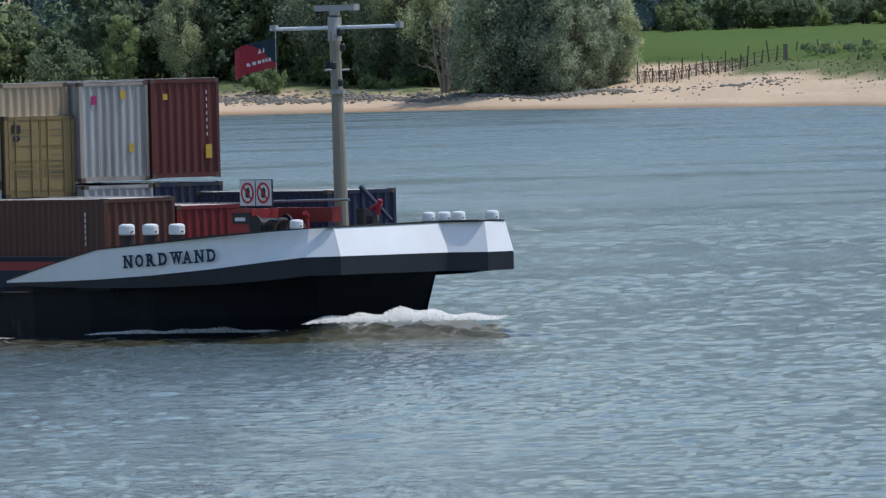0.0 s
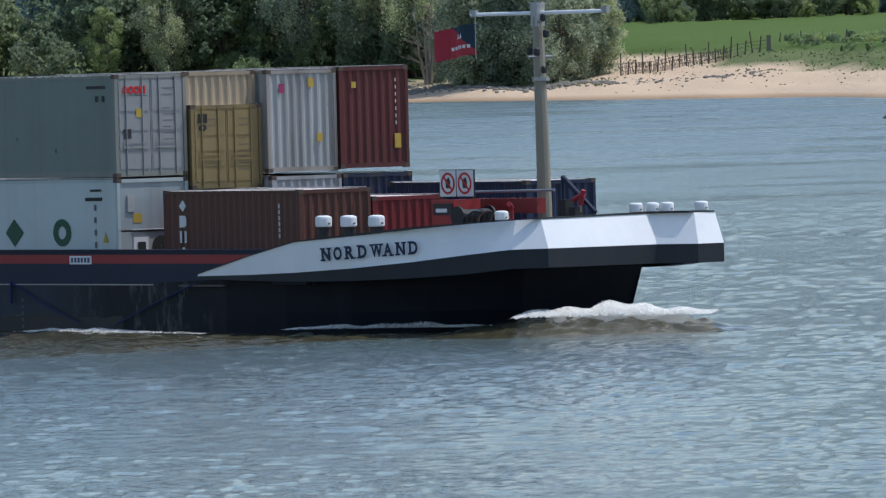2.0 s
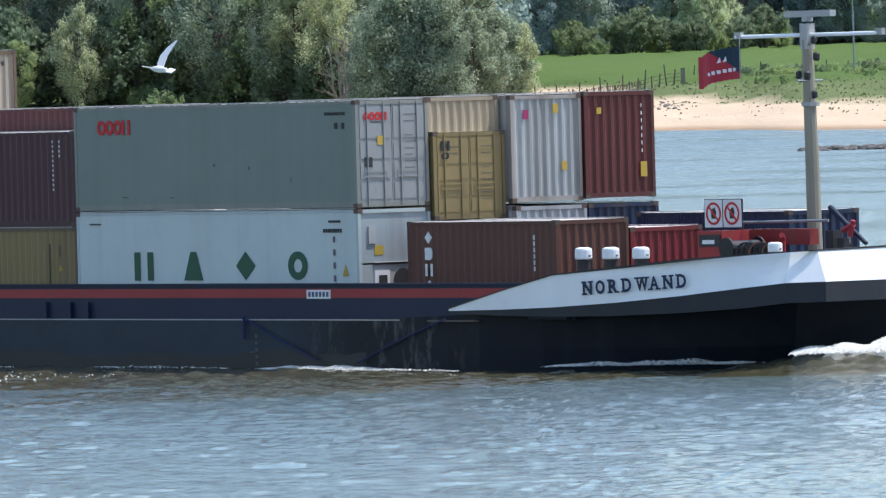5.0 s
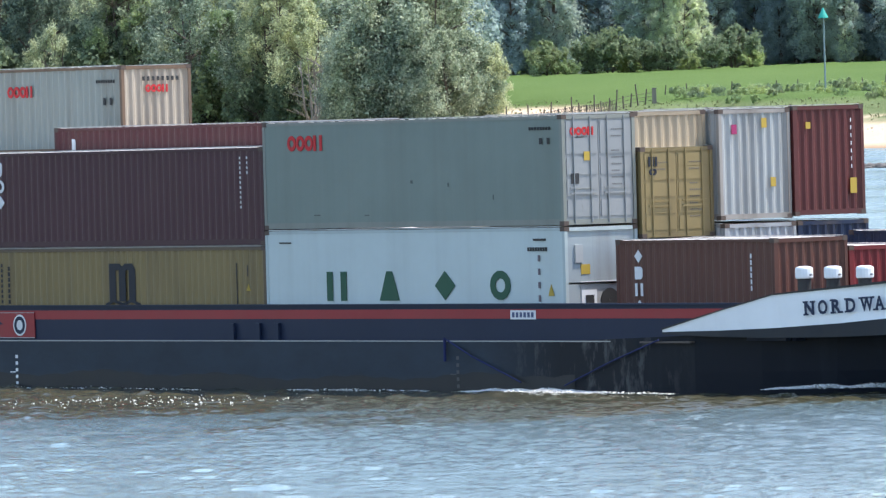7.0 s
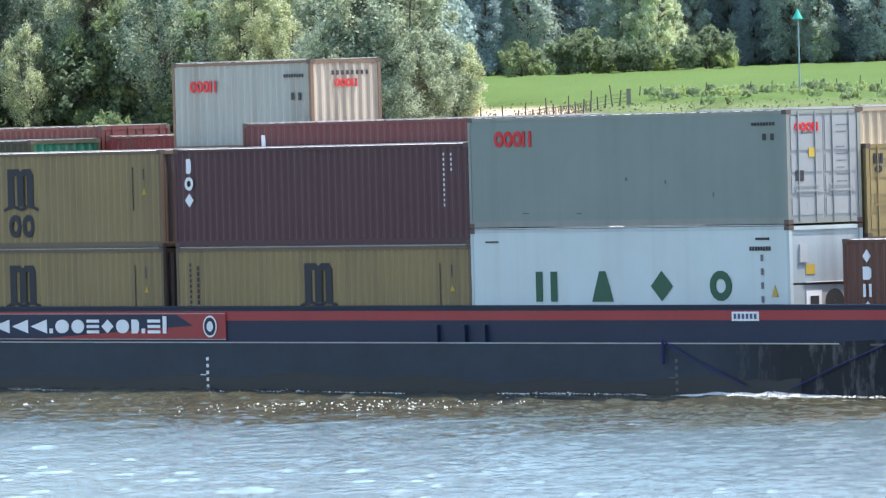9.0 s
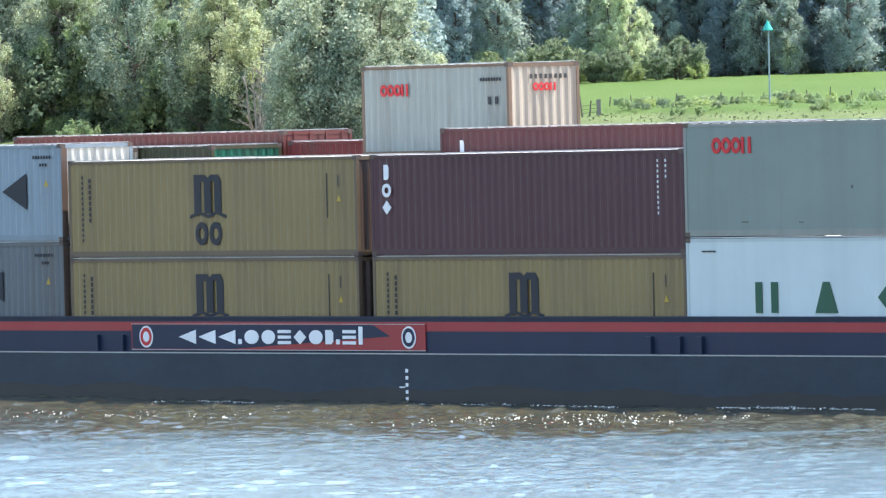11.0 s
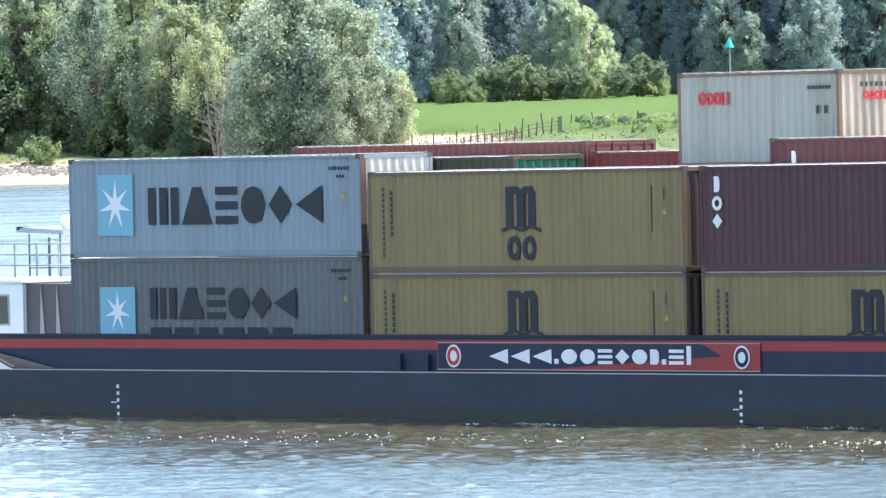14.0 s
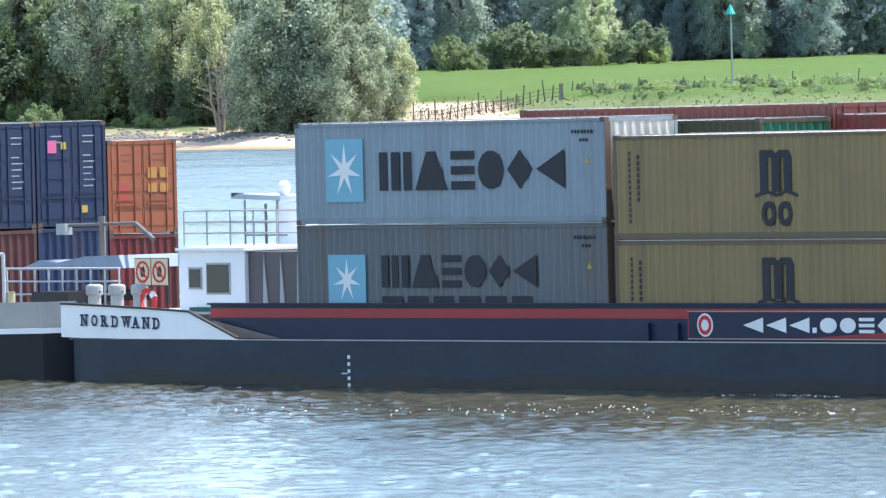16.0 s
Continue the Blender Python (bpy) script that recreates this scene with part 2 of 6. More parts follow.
def prism(outline, depth, m=None):
    """A flat outline in x and z, given a depth along y."""
    bm = bmesh.new()
    a = [bm.verts.new((x, 0, z)) for x, z in outline]
    b = [bm.verts.new((x, depth, z)) for x, z in outline]
    k = len(outline)
    bm.faces.new(a)
    bm.faces.new(b[::-1])
    for i in range(k):
        bm.faces.new((a[i], b[i], b[(i + 1) % k], a[(i + 1) % k]))
    if m is not None:
        bm.transform(m)
    return bm


def ring(r, w, depth, m, sides=24, start=0.0, turn=math.tau):
    bm = bmesh.new()
    rows = []
    for i in range(sides + 1):
        a = start + turn * i / sides
        c, s = math.cos(a), math.sin(a)
        rows.append([bm.verts.new(v) for v in ((r * c, 0, r * s), ((r - w) * c, 0, (r - w) * s), ((r - w) * c, depth, (r - w) * s), (r * c, depth, r * s))])
    for a, b in zip(rows, rows[1:]):
        for i in range(4):
            j = (i + 1) % 4
            bm.faces.new((a[i], a[j], b[j], b[i]))
    bm.transform(m)
    return bm


def letters(text, width, height, mat, parent, m, name="lettering", bold=0.02):
    """Writing on the x-z plane, of that width and height, facing -y."""
    cu = bpy.data.curves.new("text", "FONT")
    cu.body, cu.extrude, cu.offset, cu.resolution_u = text, 0.004, bold, 3
    ob = new("text", cu)
    me = bpy.data.meshes.new_from_object(ob.evaluated_get(bpy.context.evaluated_depsgraph_get()))
    bpy.data.objects.remove(ob)
    co = np.empty(len(me.vertices) * 3)
    me.vertices.foreach_get("co", co)
    co = co.reshape(-1, 3)
    lo, hi = co.min(0), co.max(0)
    flat = (co - lo) / np.maximum(hi - lo, 1e-6)
    out = np.stack([flat[:, 0] * width, -0.01 * flat[:, 2], flat[:, 1] * height], 1)
    me.vertices.foreach_set("co", out.ravel())
    me.materials.clear()
    me.materials.append(mat)
    made = new(name, me)
    made.parent, made.matrix_basis = parent, m
    return made


SERIFS = {"N": ((0.12, 0), (0.12, 1), (0.9, 1)), "R": ((0.12, 0), (0.12, 1), (0.9, 0)), "D": ((0.12, 0), (0.12, 1)), "W": ((0.08, 1), (0.5, 1), (0.92, 1)), "A": ((0.08, 0), (0.92, 0))}


def name_letter(ch, width, high, mat, parent, m, bold):
    """A painted letter with short slab feet."""
    letters(ch, width, high, mat, parent, m, "name_letter", bold)
    for x, top in SERIFS.get(ch, ()):
        z = high * top - (0.045 if top else 0.0)
        part("serif", boxes((x * width - 0.075, x * width + 0.075, -0.0095, -0.0005, z, z + 0.045)), mat, parent).matrix_basis = m


SAILING = []


def aboard(ob, x=0.0, y=0.0, z=0.0, rz=0.0):
    """Stows a thing on the tow, at a place counted from the lead barge's own origin on the waterline."""
    ob.matrix_basis = pose(x, y, z, 0, 0, rz)
    SAILING.append((ob, ob.matrix_basis.copy()))
    return ob
# ---- water ----
def river():
    """One sheet of water, finely rippled where it is seen and plain around that."""
    cols, lines = 480, 1200
    az = np.linspace(-0.098, 0.048, cols)
    ys = 145.0 * (900.0 / 145.0) ** np.linspace(0, 1, lines)
    X, Y = az[None, :] * ys[:, None], np.repeat(ys[:, None], len(az), 1)
    rng = np.random.default_rng(4)
    bent = X + 1.3 * np.sin(0.043 * Y + 0.021 * X) + 0.6 * np.sin(0.17 * Y - 0.09 * X), Y + 1.6 * np.sin(0.051 * X + 0.013 * Y) + 0.7 * np.sin(0.21 * X + 0.05 * Y)
    packs = []
    for g in range(3):
        Z = np.zeros_like(X)
        for i in range(34):
            lam = (0.62, 0.40, 0.36)[g] * 1.036 ** i
            a = rng.normal(math.pi * (0.5, 0.5, 0.0)[g], (0.30, 0.85, 0.6)[g])
            k = math.tau / lam
            fade = np.clip(1.8 - 0.9 * Y * 0.0024 / lam, 0.0, 1)
            Z += (0.0017, 0.0021, 0.0018)[g] * lam ** 0.75 * fade * np.sin(k * (bent[0] * math.cos(a) + bent[1] * math.sin(a)) + rng.uniform(0, 6.28))
        # patches where the wind ruffles the water more or less
        patch = np.zeros_like(X)
        for i in range(9):
            u, v = rng.normal(0, 0.10) * 1.7 ** (i % 3), rng.normal(0, 0.035) * 1.7 ** (i % 3)
            patch += np.sin(u * X + v * Y + rng.uniform(0, 6.28))
        packs.append(Z * np.clip(0.85 + 0.18 * patch, 0.45, 1.4))
    Z = sum(packs)
    edge = np.minimum(1, np.minimum(np.arange(lines)[:, None], lines - 1 - np.arange(lines)[:, None]) / 12.0) * np.minimum(1, np.minimum(np.arange(cols), cols - 1 - np.arange(cols)) / 6.0)[None, :]
    Z *= edge
    verts = np.stack([X.ravel(), Y.ravel(), Z.ravel()], 1)
    i = np.arange(lines - 1)[:, None] * cols + np.arange(cols - 1)[None, :]
    faces = np.stack([i, i + 1, i + cols + 1, i + cols], -1).reshape(-1, 4)
    n = len(verts)
    far = [(-900, 10, 0), (900, 10, 0), (-900, 900, 0), (900, 900, 0)]
    a, b, c, d = 0, cols - 1, (lines - 1) * cols, lines * cols - 1
    rim = [(n, n + 1, b, a), (n + 1, n + 3, d, b), (n + 3, n + 2, c, d), (n + 2, n, a, c)]
    me = bpy.data.meshes.new("water")
    me.from_pydata(np.concatenate([verts, far]).tolist(), [], faces.tolist() + rim)
    me.polygons.foreach_set("use_smooth", [True] * len(me.polygons))
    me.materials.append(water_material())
    return tagged(new("water", me), "grey-green rippled river water with blue sky shine", "river", kind="structure")


WATER = river()


# ---- land ----
SHORE = ((-400, 880), (-85, 866), (-52, 853), (-30.7, 838), (-14.6, 810), (5.1, 778), (9.5, 760), (22, 742), (60, 720), (400, 690))


def shore(x):
    return np.interp(x, [p[0] for p in SHORE], [p[1] for p in SHORE])


def height(x, y):
    """The lie of the land: a dike under the camera, the river bed, a beach and the fields behind it."""
    x, y = np.asarray(x, float), np.asarray(y, float)
    d = y - shore(x)
    right = np.interp(d, [-60, 0, 15, 45, 70, 500, 700, 4000], [-3, 0, 0.9, 2.2, 4.1, 6.2, 6.4, 6.4])
    left = np.interp(d, [-60, 0, 8, 30, 60, 150, 500, 4000], [-3, 0, 0.9, 2.2, 3.0, 4.3, 6.2, 6.4])
    w = np.clip((x + 0.00 * y + 30) / 16, 0, 1)
    z = right * w + left * (1 - w)
    hill = np.clip((-x - 62) / 16, 0, 1) * np.interp(d, [20, 120, 190, 600], [0, 0.3, 4.4, 4.8]) + np.clip((-x - 40) / 14, 0, 1) * np.interp(d, [6, 34, 120, 600], [0, 1.1, 1.3, 1.3])
    z = z + hill + np.where(d > 2, np.interp(d, [60, 130], [1.0, 0.25]) * 0.22 * np.sin(0.31 * x + 0.11 * y) * np.sin(0.17 * y - 0.13 * x) + 0.10 * np.sin(0.9 * x + 0.3 * y), 0)
    near = np.interp(y, [-4000, 6, 30, 60], [6.6, 6.6, 1.0, -3.0])
    return np.where(y < 400, near, z)


def land():
    xs = np.concatenate([[-6000, -2000, -700, -300], np.arange(-130, 90, 0.8), [150, 300, 700, 2000, 6000]])
    ys = np.concatenate([[-3000, -500, -100, 0, 6, 14, 22, 30, 45, 60, 200, 500, 650], np.arange(700, 930, 0.8), np.arange(932, 1400, 8), [1700, 2500, 4000, 7000]])
    X, Y = np.meshgrid(xs, ys)
    verts = np.stack([X.ravel(), Y.ravel(), height(X, Y).ravel()], 1)
    w = len(xs)
    i = np.arange(len(ys) - 1)[:, None] * w + np.arange(w - 1)[None, :]
    me = bpy.data.meshes.new("ground")
    me.from_pydata(verts.tolist(), [], np.stack([i, i + 1, i + w + 1, i + w], -1).reshape(-1, 4).tolist())
    me.polygons.foreach_set("use_smooth", [True] * len(me.polygons))
    me.materials.append(ground_material())
    return tagged(new("ground", me), "sandy river beach rising to rough grass and a green field", "ground", kind="structure")


land()


def on_land(az, y):
    x = az * y
    return x, y, float(height(x, y))


# ---- trees ----
def boughs(h, spread, low, count, seed):
    """Where a tree's leafy boughs sit round its stem, and how large each is."""
    rng = np.random.default_rng(seed + 900)
    out = []
    for c in range(count):
        t = (c + rng.uniform(0, 1)) / count
        a = c * 2.4 + rng.uniform(-0.5, 0.5)
        reach = spread * math.sin(math.pi * (0.14 + 0.80 * t)) * rng.uniform(0.35, 0.95)
        r = spread * rng.uniform(0.26, 0.46) * (1.12 - 0.5 * t)
        out.append((np.array([reach * math.cos(a), reach * math.sin(a), low + r * 0.5 + (h - low - r) * t]), r))
    return out


def crown_mesh(name, mat, h, spread, low, count, leaves, size, seed, droop=0.0):
    """A crown of boughs with gaps between them; each bough is a heap of tufts whose leaves lie along their skins."""
    rng = np.random.default_rng(seed)
    spots, ways = [], []
    for centre, r in boughs(h, spread, low, count, seed):
        for k in range(9):
            d = rng.normal(size=3) + (0, 0, 0.3)
            d /= np.linalg.norm(d)
            at, tuft = centre + d * r * rng.uniform(0.3, 1.1) * (1, 1, 1.15), r * rng.uniform(0.22, 0.62)
            v = rng.normal(size=(leaves, 3)) + (0, 0, 0.2)
            v /= np.linalg.norm(v, axis=1)[:, None]
            p = at + v * tuft * np.abs(rng.normal(0.75, 0.38, (leaves, 1))) * (1, 1, 1.1 + droop)
            p[:, 2] = np.maximum(p[:, 2] - droop * tuft * rng.uniform(0, 1, leaves) ** 2, 0.1)
            spots.append(p)
            ways.append(v * 0.5 + d * 0.3 + rng.normal(size=(leaves, 3)) * 0.62)
    p, nrm = np.concatenate(spots), np.concatenate(ways)
    k = len(p)
    nrm /= np.linalg.norm(nrm, axis=1)[:, None]
    u = np.cross(nrm, rng.normal(size=(k, 3)))
    u /= np.linalg.norm(u, axis=1)[:, None]
    w = np.cross(nrm, u)
    s = size * rng.uniform(0.55, 1.45, (k, 1))
    verts = np.stack([p - u * s, p + u * s * 0.6 + w * s * 0.65, p + u * s * 0.5 - w * s * 0.7], 1).reshape(-1, 3)
    me = bpy.data.meshes.new(name)
    me.from_pydata(verts.tolist(), [], np.arange(3 * k).reshape(-1, 3).tolist())
    me.materials.append(mat)
    return me


def trunk_mesh(h, spread, low, count, seed, stems=1):
    """Leaning stems that fork into limbs, one to each bough."""
    rng = random.Random(seed)
    bm = bmesh.new()
    lines = []
    for s in range(stems):
        a = s * math.tau / stems + rng.uniform(0, 1)
        lean = Vector((math.cos(a), math.sin(a), 0)) * spread * (0.10 if stems == 1 else 0.34)
        foot, top = Vector((lean.x * 0.15, lean.y * 0.15, -0.4)), Vector((lean.x, lean.y, h * 0.88))
        r = (0.016 * h + 0.06) * (1.0 if stems == 1 else 0.75)
        mid = foot.lerp(top, 0.45) + Vector((rng.uniform(-0.4, 0.4), rng.uniform(-0.4, 0.4), 0))
        tube(bm, foot, mid, r, r * 0.7)
        tube(bm, mid, top, r * 0.7, r * 0.15)
        lines.append((foot, mid, top, r))
    for i, (centre, size) in enumerate(boughs(h, spread, low, count, seed)):
        foot, mid, top, r = lines[i % stems]
        tip = Vector(centre)
        t = max(0.12, min(0.9, (tip.z - 0.55 * math.hypot(tip.x, tip.y)) / (h * 0.88)))
        o = foot.lerp(mid, t / 0.45) if t < 0.45 else mid.lerp(top, (t - 0.45) / 0.55)
        bend = o.lerp(tip, 0.5) + Vector((0, 0, 0.10 * size))
        tube(bm, o, bend, r * 0.42, r * 0.28, 6)
        tube(bm, bend, tip, r * 0.28, 0.03, 6)
        for k in range(3):
            a = rng.uniform(0, math.tau)
            tube(bm, bend, tip + Vector((math.cos(a), math.sin(a), rng.uniform(-0.2, 0.9))) * size * 0.8, r * 0.16, 0.015, 5)
    return bm


def tree(name, label, mat, h, spread, low, count, leaves, size, seed, stems=1, droop=0.0, group="riverside trees"):
    root = thing(name, label, "tree" if name != "shrub" else "shrub", group)
    part("trunk", trunk_mesh(h, spread, low, count, seed, stems), BARK, root, "grey-brown bark")
    ob = new("crown", crown_mesh("crown", mat, h, spread, low, count, leaves, size, seed, droop))
    ob.parent = root
    return root


def planted(root, az, y, turn=0.0, s=1.0, first=False):
    x, y, z = on_land(az, y)
    m = pose(x, y, z - 0.1, 0, 0, turn) @ Matrix.Scale(s, 4)
    if first:
        root.matrix_basis = m
        return root
    return copy_thing(root, m)


def woods():
    rng = random.Random(11)
    poplar = tree("poplar_tree", "tall dark green riverside tree with dense leaves", LEAF_BANK, 21, 4.8, 0.9, 34, 130, 0.15, 1)
    willow = tree("willow_tree", "grey-green willow with several leaning stems", LEAF_SILVER, 17, 5.4, 1.6, 22, 150, 0.14, 2, 3, 0.4)
    alder = tree("alder_tree", "fresh yellow-green broadleaf tree on the bank", LEAF_FRESH, 16, 4.6, 1.2, 24, 140, 0.13, 3, 2)
    ash = tree("ash_tree", "tall olive-green broadleaf tree on the bank", LEAF_OLIVE, 19, 4.8, 1.8, 26, 140, 0.15, 12, 2)
    bush = tree("willow_bush", "large silvery willow bush reaching to the ground", LEAF_SILVER, 9.5, 4.2, 0.2, 26, 200, 0.095, 4, 4)
    far = tree("poplar_tree", "distant tree with blue haze put into its leaf colour", LEAF_HAZED, 20, 5.2, 0.2, 36, 85, 0.20, 7, group="trees behind the field")
    pale = tree("willow_tree", "grey-green tree in the wood behind the field", LEAF_SILVER, 18, 4.6, 0.2, 28, 80, 0.20, 8, 2, group="trees behind the field")
    light = tree("alder_tree", "light green tree at the edge of the far wood", LEAF_LIGHT, 22, 5.4, 0.4, 34, 90, 0.19, 15, 2, group="trees behind the field")
    shrub = tree("shrub", "low green shrub at the wood's edge", LEAF_SHRUB, 3.6, 2.6, 0.1, 13, 75, 0.12, 5, 3, group="shrubs")
    fresh = tree("shrub", "low light green shrub on the bank", LEAF_FRESH, 2.4, 2.3, 0.1, 11, 70, 0.10, 6, 3, group="shrubs")
    # the wood on the bank
    planted(poplar, -0.0715, 905, 20, 0.95, True)
    planted(willow, -0.0505, 880, 0, 0.95, True)
    planted(alder, -0.0575, 884, 0, 0.9, True)
    planted(bush, -0.0262, 850, 40, 1.45, True)
    planted(shrub, -0.0795, 878, 0, 1.5, True)
    planted(fresh, -0.0568, 868, 0, 1.0, True)
    for az, y, s in ((-0.0675, 890, 0.9), (-0.0640, 905, 1.0), (-0.0600, 915, 1.05), (-0.0545, 905, 1.0), (-0.0450, 905, 1.05), (-0.0405, 892, 1.0),
                     (-0.0350, 900, 1.02), (-0.0590, 940, 1.25), (-0.0640, 945, 1.2), (-0.0530, 950, 1.3), (-0.0300, 905, 1.05), (-0.0255, 895, 0.95), (-0.0485, 930, 1.1), (-0.0380, 935, 1.1), (-0.0700, 930, 1.0), (-0.0750, 945, 0.9)):
        planted(poplar if az < -0.0552 else ash, az, y, rng.uniform(0, 360), s, az == -0.0545)
    for az, y, s in ((-0.0435, 876, 0.78), (-0.0375, 868, 0.75), (-0.0655, 880, 0.62), (-0.0330, 872, 0.85), (-0.0275, 878, 0.86), (-0.0235, 872, 0.72), (-0.0615, 892, 0.8)):
        planted(willow, az, y, rng.uniform(0, 360), s)
    for az, y, s in ((-0.0465, 878, 0.8), (-0.0725, 880, 0.5), (-0.0240, 868, 0.8)):
        planted(alder, az, y, rng.uniform(0, 360), s)
    for az, y, s in ((-0.0245, 846, 1.10), (-0.0287, 850, 1.2), (-0.0310, 848, 0.80), (-0.0214, 846, 0.68), (-0.0335, 850, 0.6), (-0.0272, 846, 0.9), (-0.0232, 842, 0.70)):
        planted(bush, az, y, rng.uniform(0, 360), s)
    planted(bush, -0.0190, 848, 75, 0.58)
    fork = tree("ash_tree", "olive-green tree with bare dark forked stems", LEAF_OLIVE, 18, 4.8, 6.0, 22, 130, 0.14, 21, 3)
    planted(fork, -0.0580, 884, 30, 0.95, True)
    planted(fork, -0.0412, 872, 140, 0.85)
    dead = thing("dead_tree", "pale bare dead branches between the willows", "tree", "riverside trees")
    part("trunk", trunk_mesh(8.5, 3.4, 1.0, 22, 33, 5), paint((0.30, 0.27, 0.23), 0.2, 0.9), dead)
    planted(dead, -0.0372, 856, 0, 1.0, True)
    planted(dead, -0.0358, 858, 80, 0.85)
    for az, y, s in ((-0.0840, 890, 1.4), (-0.0880, 885, 1.2), (-0.0700, 888, 1.1), (-0.0640, 888, 1.2), (-0.0530, 884, 1.1), (-0.0470, 880, 1.2), (-0.0415, 872, 1.1), (-0.0385, 868, 1.2)):
        planted(shrub, az, y, rng.uniform(0, 360), s)
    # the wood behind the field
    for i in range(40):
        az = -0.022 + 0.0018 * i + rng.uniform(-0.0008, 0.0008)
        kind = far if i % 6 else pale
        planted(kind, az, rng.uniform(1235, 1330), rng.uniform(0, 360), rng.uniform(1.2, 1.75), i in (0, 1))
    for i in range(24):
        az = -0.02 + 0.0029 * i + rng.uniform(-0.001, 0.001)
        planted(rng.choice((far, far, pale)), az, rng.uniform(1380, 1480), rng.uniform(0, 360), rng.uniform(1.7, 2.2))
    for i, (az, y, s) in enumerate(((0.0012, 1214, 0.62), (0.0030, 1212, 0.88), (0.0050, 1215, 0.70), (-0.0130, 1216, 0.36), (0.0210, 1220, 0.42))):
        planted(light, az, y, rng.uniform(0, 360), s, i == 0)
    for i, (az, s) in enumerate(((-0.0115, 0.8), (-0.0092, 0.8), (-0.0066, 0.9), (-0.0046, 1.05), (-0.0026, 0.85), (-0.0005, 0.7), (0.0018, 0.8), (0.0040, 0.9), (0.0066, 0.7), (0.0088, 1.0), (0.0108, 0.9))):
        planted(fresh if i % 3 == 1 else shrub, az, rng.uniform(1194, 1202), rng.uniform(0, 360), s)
    # A low row of the same haze-tinted trees stands before the wood.
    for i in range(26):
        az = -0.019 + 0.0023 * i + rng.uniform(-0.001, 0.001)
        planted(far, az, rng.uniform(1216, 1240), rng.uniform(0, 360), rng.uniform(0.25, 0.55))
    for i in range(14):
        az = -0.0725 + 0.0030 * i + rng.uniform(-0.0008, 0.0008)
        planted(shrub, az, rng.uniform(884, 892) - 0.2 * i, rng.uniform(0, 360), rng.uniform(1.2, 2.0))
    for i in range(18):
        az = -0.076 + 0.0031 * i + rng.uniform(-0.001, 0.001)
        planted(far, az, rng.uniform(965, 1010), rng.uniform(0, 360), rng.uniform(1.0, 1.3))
    # behind the slope upstream
    for i in range(12):
        az = -0.125 + 0.0047 * i
        planted(far, az, rng.uniform(1090, 1150), rng.uniform(0, 360), rng.uniform(1.1, 1.5))
    for az, y, s in ((-0.0605, 885, 1.1), (-0.0588, 880, 0.8), (-0.0520, 880, 0.6), (-0.0485, 872, 0.35), (-0.0455, 868, 0.55), (-0.0440, 866, 0.35), (-0.0425, 866, 0.4), (-0.0395, 868, 0.9), (-0.0365, 858, 0.4)):
        planted(fresh, az, y, rng.uniform(0, 360), s)


woods()
# ---- containers ----
def corrugated(bm, x0, x1, z0, z1, y, out, pitch=0.278, depth=0.036):
    """A wall of pressed steel in x and z at y, its folds standing out by depth along out."""
    k = max(2, round((x1 - x0) / pitch))
    p = (x1 - x0) / k
    line = []
    for i in range(k):
        for f, d in ((0.0, 0), (0.25, 0), (0.5, 1), (0.75, 1)):
            line.append((x0 + (i + f) * p, y - out * depth * d))
    line.append((x1, y))
    rows = [[bm.verts.new((a, b, z)) for a, b in line] for z in (z0, z1)]
    for i in range(len(line) - 1):
        bm.faces.new((rows[0][i], rows[0][i + 1], rows[1][i + 1], rows[1][i]))
    return bm


def turned(bm):
    """Swaps a wall's run from x to y."""
    bm.transform(Matrix(((0, 1, 0, 0), (1, 0, 0, 0), (0, 0, 1, 0), (0, 0, 0, 1))))
    return bm


CASTING = None


def sunlit_dusty_roof(color):
    """Dusty roof paint, made paler so that the sun's brightness is in its colour."""
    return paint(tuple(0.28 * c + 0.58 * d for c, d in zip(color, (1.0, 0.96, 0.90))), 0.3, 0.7)


